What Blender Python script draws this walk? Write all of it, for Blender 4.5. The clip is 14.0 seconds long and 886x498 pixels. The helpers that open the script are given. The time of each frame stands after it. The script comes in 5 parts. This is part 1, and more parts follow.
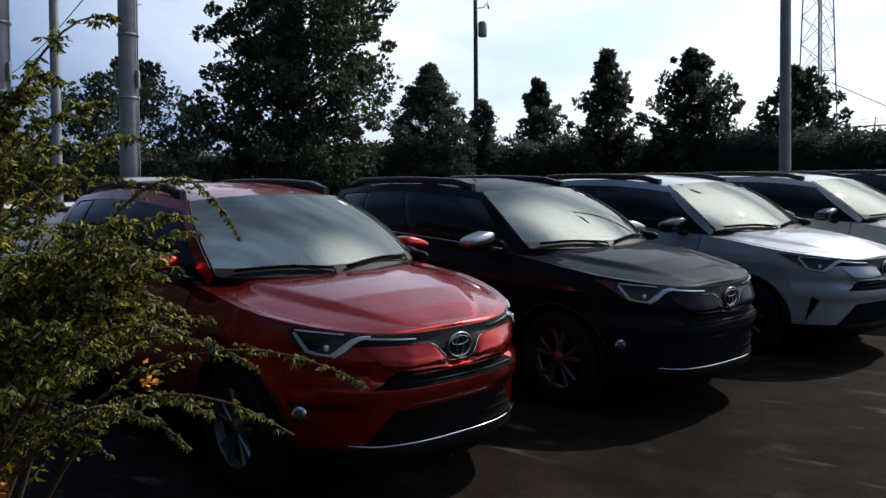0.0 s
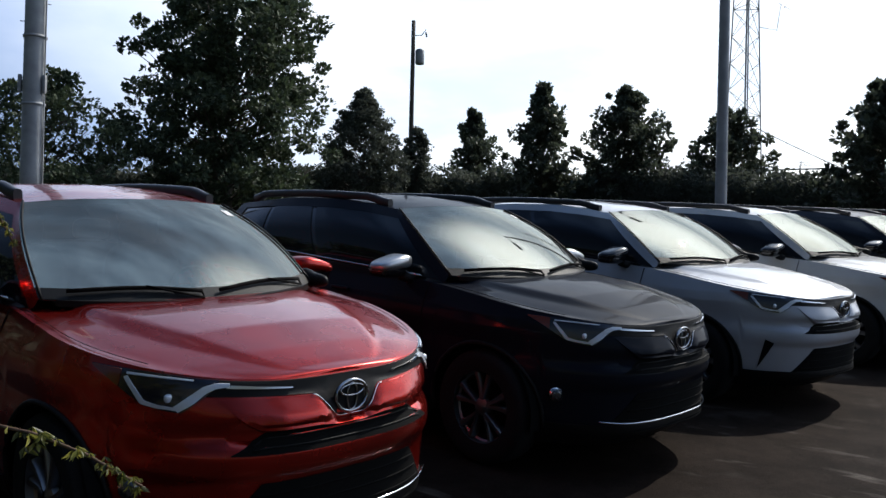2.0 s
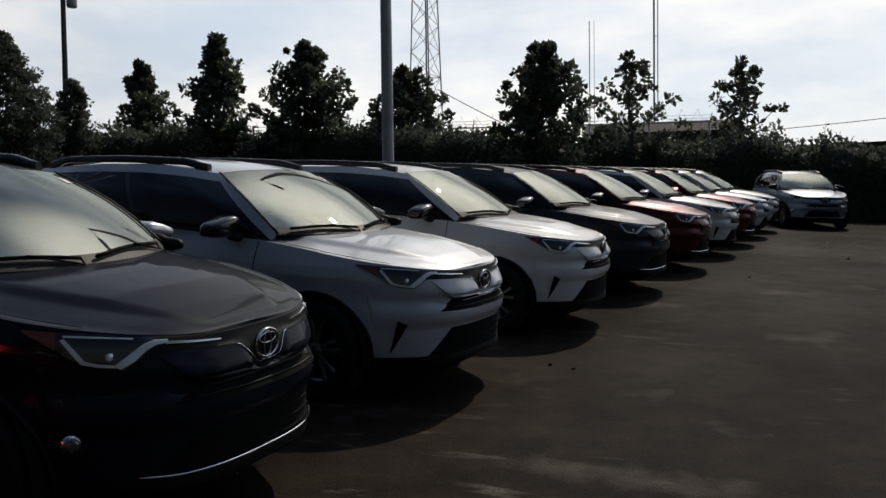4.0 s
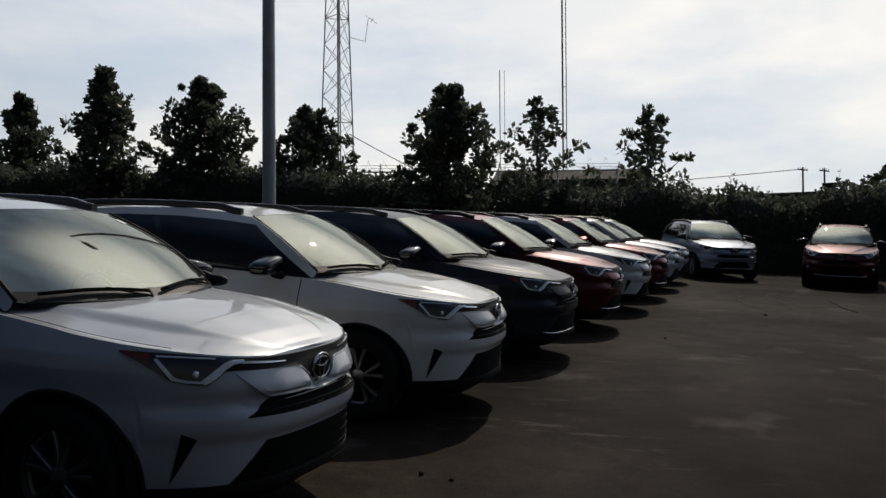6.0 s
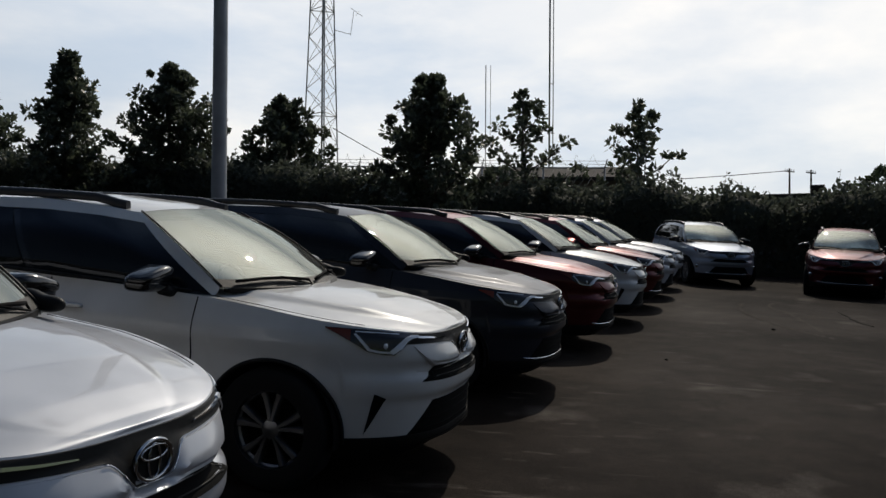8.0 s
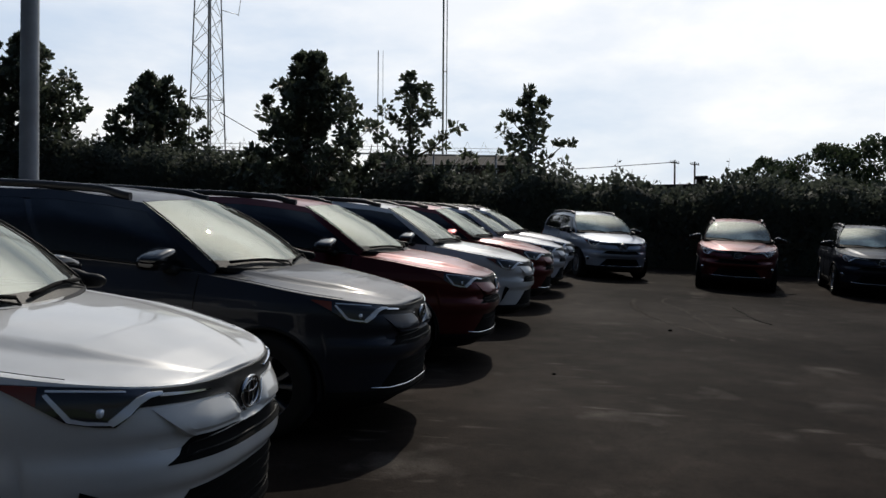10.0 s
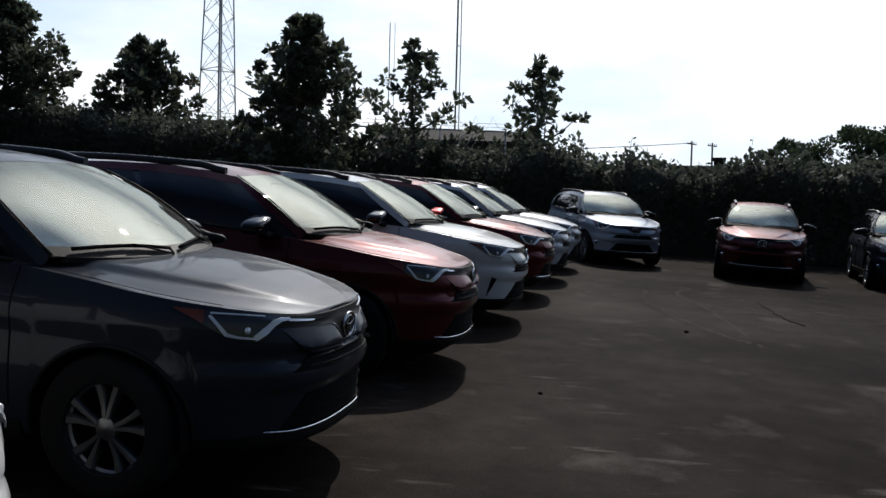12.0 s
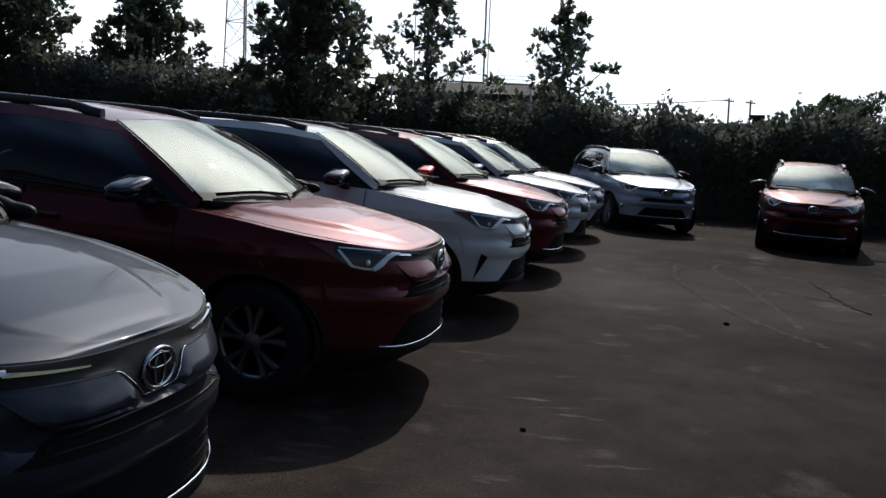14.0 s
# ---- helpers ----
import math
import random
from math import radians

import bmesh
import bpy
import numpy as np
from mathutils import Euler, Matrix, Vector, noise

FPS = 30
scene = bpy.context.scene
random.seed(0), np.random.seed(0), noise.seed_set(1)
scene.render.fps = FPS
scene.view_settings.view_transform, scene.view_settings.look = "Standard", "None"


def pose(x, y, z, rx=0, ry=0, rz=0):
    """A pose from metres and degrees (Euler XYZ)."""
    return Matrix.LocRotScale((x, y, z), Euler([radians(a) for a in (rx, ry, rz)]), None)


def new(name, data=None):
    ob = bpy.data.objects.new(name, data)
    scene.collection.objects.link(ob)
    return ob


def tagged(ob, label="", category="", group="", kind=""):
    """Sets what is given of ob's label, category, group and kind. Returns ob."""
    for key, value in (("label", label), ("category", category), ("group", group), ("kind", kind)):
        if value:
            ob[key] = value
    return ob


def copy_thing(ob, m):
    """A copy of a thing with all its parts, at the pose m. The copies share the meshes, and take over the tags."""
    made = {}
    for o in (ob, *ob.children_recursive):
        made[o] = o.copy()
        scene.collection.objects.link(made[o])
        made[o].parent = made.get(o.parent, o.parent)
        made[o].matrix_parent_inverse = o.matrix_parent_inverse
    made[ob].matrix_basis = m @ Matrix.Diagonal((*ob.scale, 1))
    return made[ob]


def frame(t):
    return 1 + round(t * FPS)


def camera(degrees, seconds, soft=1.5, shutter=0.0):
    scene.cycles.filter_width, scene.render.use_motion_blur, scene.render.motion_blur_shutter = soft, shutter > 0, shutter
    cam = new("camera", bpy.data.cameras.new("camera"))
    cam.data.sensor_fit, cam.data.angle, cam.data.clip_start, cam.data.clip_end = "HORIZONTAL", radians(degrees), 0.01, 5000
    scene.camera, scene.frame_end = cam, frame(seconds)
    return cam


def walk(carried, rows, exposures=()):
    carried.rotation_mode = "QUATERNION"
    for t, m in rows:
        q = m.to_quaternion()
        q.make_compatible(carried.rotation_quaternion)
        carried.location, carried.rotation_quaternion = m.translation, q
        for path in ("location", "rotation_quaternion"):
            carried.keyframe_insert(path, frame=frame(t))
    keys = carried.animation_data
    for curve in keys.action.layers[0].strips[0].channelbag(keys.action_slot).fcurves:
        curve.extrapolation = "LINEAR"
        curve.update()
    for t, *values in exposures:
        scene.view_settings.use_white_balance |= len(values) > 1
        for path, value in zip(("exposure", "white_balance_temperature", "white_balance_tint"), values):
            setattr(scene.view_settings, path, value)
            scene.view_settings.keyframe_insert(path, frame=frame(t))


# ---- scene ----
cam = camera(56.28, 14.0)
# seconds, place in metres, yaw, pitch, roll in degrees
ROWS = [
    (0.0, -0.020, 0.050, 1.803, -0.35, -1.70, 0.45),
    (0.5, 0.004, 0.330, 1.800, 3.12, -1.65, -1.10),
    (1.0, 0.034, 0.409, 1.746, 3.10, -0.70, -1.48),
    (1.5, 0.081, 0.637, 1.748, -0.64, -0.04, -1.82),
    (2.0, 0.157, 1.034, 1.744, -4.95, 0.43, -1.35),
    (2.5, 0.287, 1.486, 1.780, -10.00, 0.06, -1.22),
    (3.0, 0.447, 1.830, 1.806, -15.61, -0.54, -1.01),
    (3.5, 0.845, 2.066, 1.826, -20.91, -1.40, 0.10),
    (4.0, 1.200, 2.277, 1.829, -25.62, -2.21, 0.75),
    (6.5, 2.622, 3.954, 1.934, -31.89, 1.23, 0.20),
    (7.0, 2.870, 4.284, 1.956, -31.87, 1.00, -0.29),
    (9.5, 4.456, 5.828, 2.093, -37.08, 0.07, -0.34),
    (10.0, 4.792, 6.091, 2.098, -39.85, -0.06, -0.36),
    (10.5, 5.066, 6.213, 2.099, -41.59, -0.44, -0.31),
    (11.0, 5.457, 6.487, 2.114, -40.99, -0.70, -0.70),
    (11.5, 5.830, 6.821, 2.129, -39.97, -1.05, -1.20),
    (12.0, 6.239, 7.168, 2.156, -38.94, -1.61, -1.51),
    (12.5, 6.645, 7.518, 2.177, -38.08, -2.35, -1.73),
    (13.0, 6.994, 7.813, 2.208, -37.52, -3.17, -1.88),
    (13.5, 7.413, 8.082, 2.222, -37.08, -3.99, -2.04),
    (14.0, 7.844, 8.395, 2.227, -36.85, -4.64, -2.09),
]
# seconds, stops, kelvin, tint
EXPOSURES = [(0.0, 0.45, 6200, 10), (0.5, 0.62, 6200, 10), (1.0, 0.75, 6200, 10), (1.6, 0.70, 6200, 10), (3.0, 0.48, 6400, 10), (3.5, 0.20, 6700, 10),
             (4.2, -0.05, 6950, 10), (6.5, -0.16, 6900, 10), (9.5, -0.03, 6600, 10), (11.0, 0.0, 6450, 10), (12.5, 0.44, 6300, 10), (14.0, 0.62, 6300, 10)]
walk(cam, [(t, pose(x, y, z, 90 + pitch, roll, yaw)) for t, x, y, z, yaw, pitch, roll in ROWS], EXPOSURES)

# ---- light ----
SUN_AZ, SUN_EL = 50.0, 46.0  # degrees clockwise from +y, and above the horizon
VEIL_AWAY, VEIL_SUN, ZENITH, HALO = 0.030, 1.14, (0.25, 0.35, 0.50, 1), 1.7
SLOPE = 0.0679               # the lot rises gently along +y
_a, _e = radians(SUN_AZ), radians(SUN_EL)
SUN_DIR = Vector((math.sin(_a) * math.cos(_e), math.cos(_a) * math.cos(_e), math.sin(_e)))


def make_world():
    w = bpy.data.worlds.new("sky")
    scene.world = w
    w.use_nodes = True
    nt = w.node_tree
    nt.nodes.clear()
    n, l = nt.nodes.new, nt.links.new
    sky = n("ShaderNodeTexSky")
    sky.sky_type, sky.sun_disc = "NISHITA", False
    sky.sun_elevation, sky.sun_rotation = radians(SUN_EL), radians(SUN_AZ)
    sky.air_density, sky.dust_density, sky.ozone_density = 1.2, 1.0, 1.0

    def math_node(op, a, b=None):
        m = n("ShaderNodeMath")
        m.operation = op
        for i, x in enumerate((a, b)):
            if isinstance(x, (int, float)):
                m.inputs[i].default_value = x
            elif x is not None:
                l(x, m.inputs[i])
        return m.outputs[0]

    def mix(kind, fac, a, b):
        m = n("ShaderNodeMix")
        m.data_type, m.blend_type = "RGBA", kind
        for i, x in zip((0, 6, 7), (fac, a, b)):
            if isinstance(x, (int, float, tuple)):
                m.inputs[i].default_value = x
            else:
                l(x, m.inputs[i])
        return m.outputs[2]

    co = n("ShaderNodeTexCoord")
    nrm = n("ShaderNodeVectorMath")
    nrm.operation = "NORMALIZE"
    l(co.outputs["Generated"], nrm.inputs[0])
    dot = n("ShaderNodeVectorMath")
    dot.operation = "DOT_PRODUCT"
    l(nrm.outputs[0], dot.inputs[0])
    dot.inputs[1].default_value = SUN_DIR
    # thin bright cloud veil, brighter towards the sun and dull away from it
    glow = n("ShaderNodeMapRange")
    glow.interpolation_type = "SMOOTHSTEP"
    for i, x in enumerate((-0.02, 0.78, VEIL_AWAY, VEIL_SUN)):
        glow.inputs[i + 1].default_value = x
    l(dot.outputs["Value"], glow.inputs[0])
    noise_out = []
    for scale, detail, stretch in ((1.7, 8.0, 3.0), (5.0, 6.0, 2.2)):
        mp = n("ShaderNodeMapping")
        mp.inputs["Scale"].default_value = (1.0, 1.0, stretch)
        mp.inputs["Location"].default_value = (0.35, 0.8, 0.1)
        l(nrm.outputs[0], mp.inputs[0])
        noi = n("ShaderNodeTexNoise")
        noi.inputs["Scale"].default_value, noi.inputs["Detail"].default_value, noi.inputs["Roughness"].default_value = scale, detail, 0.55
        l(mp.outputs[0], noi.inputs["Vector"])
        mr = n("ShaderNodeMapRange")
        mr.interpolation_type = "SMOOTHSTEP"
        mr.inputs[1].default_value, mr.inputs[2].default_value = 0.34, 0.62
        l(noi.outputs[0], mr.inputs[0])
        noise_out.append(mr.outputs[0])
    cover = math_node("MULTIPLY", math_node("ADD", math_node("MULTIPLY", noise_out[1], 0.35), 0.65), noise_out[0])
    blue = mix("MULTIPLY", 1.0, sky.outputs[0], (0.10, 0.10, 0.10, 1))
    veil = mix("MIX", cover, (0.56, 0.66, 0.80, 1), (1.0, 0.99, 0.98, 1))
    veil = mix("MULTIPLY", 1.0, veil, glow.outputs[0])
    veil = mix("MULTIPLY", 1.0, veil, mix("MIX", glow.outputs[0], (0.55, 0.82, 1.40, 1), (1.0, 1.0, 1.0, 1)))
    # the haze thins overhead
    sep = n("ShaderNodeSeparateXYZ")
    l(nrm.outputs[0], sep.inputs[0])
    high = n("ShaderNodeMapRange")
    high.interpolation_type = "SMOOTHSTEP"
    for i, x in enumerate((0.27, 0.72, 0.0, 1.0)):
        high.inputs[i + 1].default_value = x
    l(sep.outputs[2], high.inputs[0])
    veil = mix("MULTIPLY", 1.0, veil, mix("MIX", high.outputs[0], (1.0, 1.0, 1.0, 1), ZENITH))
    gaps = n("ShaderNodeMapRange")
    gaps.interpolation_type = "SMOOTHSTEP"
    for i, x in enumerate((0.34, 0.72, 1.0, 0.28)):
        gaps.inputs[i + 1].default_value = x
    l(sep.outputs[2], gaps.inputs[0])
    veil = mix("MULTIPLY", 1.0, veil, mix("MIX", cover, gaps.outputs[0], (1.0, 1.0, 1.0, 1)))
    # the bright patch of haze round the sun
    halo = n("ShaderNodeMapRange")
    halo.interpolation_type = "SMOOTHSTEP"
    for i, x in enumerate((0.915, 1.0, 0.0, HALO)):
        halo.inputs[i + 1].default_value = x
    l(dot.outputs["Value"], halo.inputs[0])
    veil = mix("ADD", 1.0, veil, mix("MULTIPLY", 1.0, halo.outputs[0], (1.0, 0.97, 0.92, 1)))
    col = mix("MIX", 0.88, blue, veil)
    bg = n("ShaderNodeBackground")
    bg.inputs[1].default_value = 1.0
    l(col, bg.inputs[0])
    out = n("ShaderNodeOutputWorld")
    l(bg.outputs[0], out.inputs[0])


make_world()
sun = new("sun", bpy.data.lights.new("sun", "SUN"))
sun.data.energy, sun.data.angle, sun.data.color = 2.45, radians(0.6), (1.0, 0.93, 0.82)
sun.matrix_world = Matrix.Translation((0, 0, 60)) @ SUN_DIR.to_track_quat("Z", "Y").to_matrix().to_4x4()


# ---- materials ----
def material(name, colour, rough=0.5, metal=0.0, coat=0.0, coat_rough=0.05, vary=0.0, vary_scale=6.0, bump=0.0, bump_scale=60.0,
             rough_vary=0.0, emit=None, per_object=0.0, second=None, transmission=0.0, spec=0.5, translucent=0.0):
    m = bpy.data.materials.new(name)
    m.use_nodes = True
    nt = m.node_tree
    n, l = nt.nodes.new, nt.links.new
    b = nt.nodes["Principled BSDF"]
    b.inputs["Base Color"].default_value = (*colour, 1)
    b.inputs["Roughness"].default_value = rough
    b.inputs["Metallic"].default_value = metal
    b.inputs["Coat Weight"].default_value = coat
    b.inputs["Coat Roughness"].default_value = coat_rough
    b.inputs["Specular IOR Level"].default_value = spec
    b.inputs["Transmission Weight"].default_value = transmission
    if emit:
        b.inputs["Emission Color"].default_value = (*emit[0], 1)
        b.inputs["Emission Strength"].default_value = emit[1]
    co = n("ShaderNodeTexCoord")
    if vary or rough_vary:
        t = n("ShaderNodeTexNoise")
        t.inputs["Scale"].default_value, t.inputs["Detail"].default_value = vary_scale, 8.0
        l(co.outputs["Object"], t.inputs["Vector"])
        mr = n("ShaderNodeMapRange")
        mr.inputs[1].default_value, mr.inputs[2].default_value = 0.3, 0.7
        l(t.outputs[0], mr.inputs[0])
        if vary:
            mix = n("ShaderNodeMix")
            mix.data_type = "RGBA"
            mix.inputs[6].default_value = (*[c * (1 - vary) for c in colour], 1)
            mix.inputs[7].default_value = (*(second or [min(1, c * (1 + vary)) for c in colour]), 1)
            l(mr.outputs[0], mix.inputs[0])
            l(mix.outputs[2], b.inputs["Base Color"])
        if rough_vary:
            mr2 = n("ShaderNodeMapRange")
            mr2.inputs[1].default_value, mr2.inputs[2].default_value = 0.3, 0.7
            mr2.inputs[3].default_value, mr2.inputs[4].default_value = max(0, rough - rough_vary), rough + rough_vary
            l(t.outputs[0], mr2.inputs[0])
            l(mr2.outputs[0], b.inputs["Roughness"])
    if bump:
        t2 = n("ShaderNodeTexNoise")
        t2.inputs["Scale"].default_value, t2.inputs["Detail"].default_value = bump_scale, 6.0
        l(co.outputs["Object"], t2.inputs["Vector"])
        bp = n("ShaderNodeBump")
        bp.inputs["Strength"].default_value, bp.inputs["Distance"].default_value = bump, 0.01
        l(t2.outputs[0], bp.inputs["Height"])
        l(bp.outputs[0], b.inputs["Normal"])
    return m


def paint(name, colour, metal=0.35, rough=0.32, coat=0.8, spec=0.12):
    """Car paint under clear coat with a thin film of dust."""
    return material(name, colour, rough, metal, coat=coat, coat_rough=0.03, vary=0.08, vary_scale=3.0, rough_vary=0.05, spec=spec)


PAINT_RED = paint("red_paint", (0.42, 0.018, 0.010), 0.88, 0.27)
PAINT_BLACK = paint("black_paint", (0.008, 0.010, 0.016), 0.0, 0.5, 0.25, 0.02)
PAINT_SILVER = paint("silver_paint", (0.43, 0.445, 0.48), 0.25, 0.4)
PAINT_WHITE = paint("white_paint", (0.58, 0.58, 0.57), 0.0)
PAINT_GREY = paint("grey_paint", (0.022, 0.026, 0.036), 0.3, 0.40, 0.36, 0.05)
PAINT_MAROON = paint("maroon_paint", (0.085, 0.012, 0.014), 0.7, 0.36, 0.50)
PAINT_BLUEGREY = paint("bluegrey_paint", (0.24, 0.28, 0.35), 0.35, 0.4)
GLOSS_BLACK = material("gloss_black_plastic", (0.008, 0.008, 0.009), 0.12, coat=0.5)
TRIM = material("black_trim_plastic", (0.011, 0.011, 0.011), 0.5, spec=0.15, bump=0.15, bump_scale=400)
RAIL = material("satin_black_rail", (0.028, 0.028, 0.030), 0.34, spec=0.5, vary=0.2, vary_scale=20)
SATIN = material("satin_silver_cap", (0.52, 0.53, 0.55), 0.32, 0.9, vary=0.06)
CHROME = material("chrome", (0.75, 0.76, 0.78), 0.08, 1.0, rough_vary=0.04)
DARK_CHROME = material("dark_chrome", (0.40, 0.41, 0.43), 0.16, 1.0, rough_vary=0.05)
RIM = material("machined_alloy", (0.26, 0.26, 0.27), 0.40, 1.0, vary=0.1)
RUBBER = material("tyre_rubber", (0.013, 0.013, 0.013), 0.85, spec=0.12, bump=0.4, bump_scale=120)
LENS = material("dark_headlight_lens", (0.020, 0.022, 0.030), 0.10, 0.3, coat=1.0)
FOGLENS = material("fog_lamp_lens", (0.10, 0.105, 0.11), 0.12, 0.6, coat=0.8, vary=0.6, vary_scale=60)
AMBER = material("amber_lens", (0.14, 0.024, 0.008), 0.15, coat=0.8)
LAMP_SILVER = material("lamp_reflector", (0.74, 0.78, 0.84), 0.25, 0.25, coat=0.6)
REDLENS = material("red_lens", (0.35, 0.01, 0.01), 0.12, coat=0.8)
STICKER = material("white_sticker", (0.7, 0.7, 0.7), 0.6)
SEAT = material("dark_seat_cloth", (0.05, 0.05, 0.055), 0.85, vary=0.2, vary_scale=40)
CABIN = material("grey_headliner", (0.16, 0.155, 0.145), 0.9)
DASH = material("dark_dashboard", (0.03, 0.03, 0.03), 0.6)
UNDER = material("underbody_black", (0.006, 0.006, 0.006), 0.9, spec=0.08)
TINT = material("tinted_glass", (0.005, 0.006, 0.007), 0.04, spec=0.45)


def glass_material():
    m = bpy.data.materials.new("windscreen_glass")
    m.use_nodes = True
    nt = m.node_tree
    nt.nodes.clear()
    n, l = nt.nodes.new, nt.links.new
    fr = n("ShaderNodeFresnel")
    fr.inputs[0].default_value = 3.7
    tr = n("ShaderNodeBsdfTransparent")
    tr.inputs[0].default_value = (0.30, 0.35, 0.34, 1)
    gl = n("ShaderNodeBsdfGlossy")
    gl.inputs["Roughness"].default_value = 0.01
    gl.inputs[0].default_value = (0.95, 0.98, 0.86, 1)
    mix = n("ShaderNodeMixShader")
    l(fr.outputs[0], mix.inputs[0]), l(tr.outputs[0], mix.inputs[1]), l(gl.outputs[0], mix.inputs[2])
    dust = n("ShaderNodeBsdfDiffuse")
    dust.inputs[0].default_value = (0.42, 0.41, 0.38, 1)
    co = n("ShaderNodeTexCoord")
    no = n("ShaderNodeTexNoise")
    no.inputs["Scale"].default_value, no.inputs["Detail"].default_value = 4.0, 8.0
    l(co.outputs["Object"], no.inputs["Vector"])
    mr = n("ShaderNodeMapRange")
    mr.inputs[1].default_value, mr.inputs[2].default_value, mr.inputs[3].default_value, mr.inputs[4].default_value = 0.3, 0.7, 0.03, 0.10
    l(no.outputs[0], mr.inputs[0])
    mix2 = n("ShaderNodeMixShader")
    l(mr.outputs[0], mix2.inputs[0]), l(mix.outputs[0], mix2.inputs[1]), l(dust.outputs[0], mix2.inputs[2])
    out = n("ShaderNodeOutputMaterial")
    l(mix2.outputs[0], out.inputs[0])
    return m


GLASS = glass_material()


def leaf_material(name, dark, light, rough=0.45, glow=0.25, skew=1.0):
    """Leaves: a colour per leaf, gloss, and some light let through."""
    m = bpy.data.materials.new(name)
    m.use_nodes = True
    nt = m.node_tree
    n, l = nt.nodes.new, nt.links.new
    b = nt.nodes["Principled BSDF"]
    geo = n("ShaderNodeNewGeometry")
    mix = n("ShaderNodeMix")
    mix.data_type = "RGBA"
    mix.inputs[6].default_value, mix.inputs[7].default_value = (*dark, 1), (*light, 1)
    pw = n("ShaderNodeMath")
    pw.operation = "POWER"
    pw.inputs[1].default_value = skew
    l(geo.outputs["Random Per Island"], pw.inputs[0])
    l(pw.outputs[0], mix.inputs[0])
    l(mix.outputs[2], b.inputs["Base Color"])
    b.inputs["Roughness"].default_value = rough
    tl = n("ShaderNodeBsdfTranslucent")
    l(mix.outputs[2], tl.inputs[0])
    ms = n("ShaderNodeMixShader")
    ms.inputs[0].default_value = glow
    l(b.outputs[0], ms.inputs[1]), l(tl.outputs[0], ms.inputs[2])
    l(ms.outputs[0], nt.nodes["Material Output"].inputs[0])
    return m


LEAF_MAGNOLIA = leaf_material("magnolia_leaves", (0.050, 0.062, 0.044), (0.105, 0.125, 0.082), 0.42, 0.42)
LEAF_OAK = leaf_material("oak_leaves", (0.034, 0.050, 0.028), (0.085, 0.115, 0.058), 0.7, 0.28)
LEAF_HEDGE = leaf_material("hedge_leaves", (0.055, 0.066, 0.052), (0.100, 0.114, 0.086), 0.75, 0.42)
LEAF_SHRUB = leaf_material("shrub_leaves", (0.018, 0.032, 0.009), (0.48, 0.45, 0.085), 0.4, 0.6, 1.9)
LEAF_ORANGE = leaf_material("orange_leaves", (0.55, 0.16, 0.02), (0.65, 0.30, 0.03), 0.5, 0.4)
BARK = material("bark", (0.09, 0.075, 0.06), 0.9, vary=0.3, vary_scale=12, bump=0.6, bump_scale=30)
TWIG = material("twig_bark", (0.13, 0.075, 0.045), 0.8, vary=0.3, vary_scale=40)
STEEL = material("galvanised_steel", (0.34, 0.35, 0.36), 0.55, 0.15, vary=0.22, vary_scale=2.5, bump=0.15, bump_scale=8)
TOWERSTEEL = material("tower_steel", (0.30, 0.30, 0.31), 0.5, 0.4)
WOODPOLE = material("weathered_wood_pole", (0.10, 0.085, 0.07), 0.9, vary=0.2, vary_scale=5)
WHITE_METAL = material("white_body_paint", (0.78, 0.78, 0.76), 0.3, coat=0.6)
ROOFMETAL = material("grey_metal_roof", (0.050, 0.044, 0.040), 0.9, 0.0, vary=0.2, spec=0.1)
WALLMAT = material("tan_block_wall", (0.15, 0.13, 0.11), 0.85, vary=0.12)


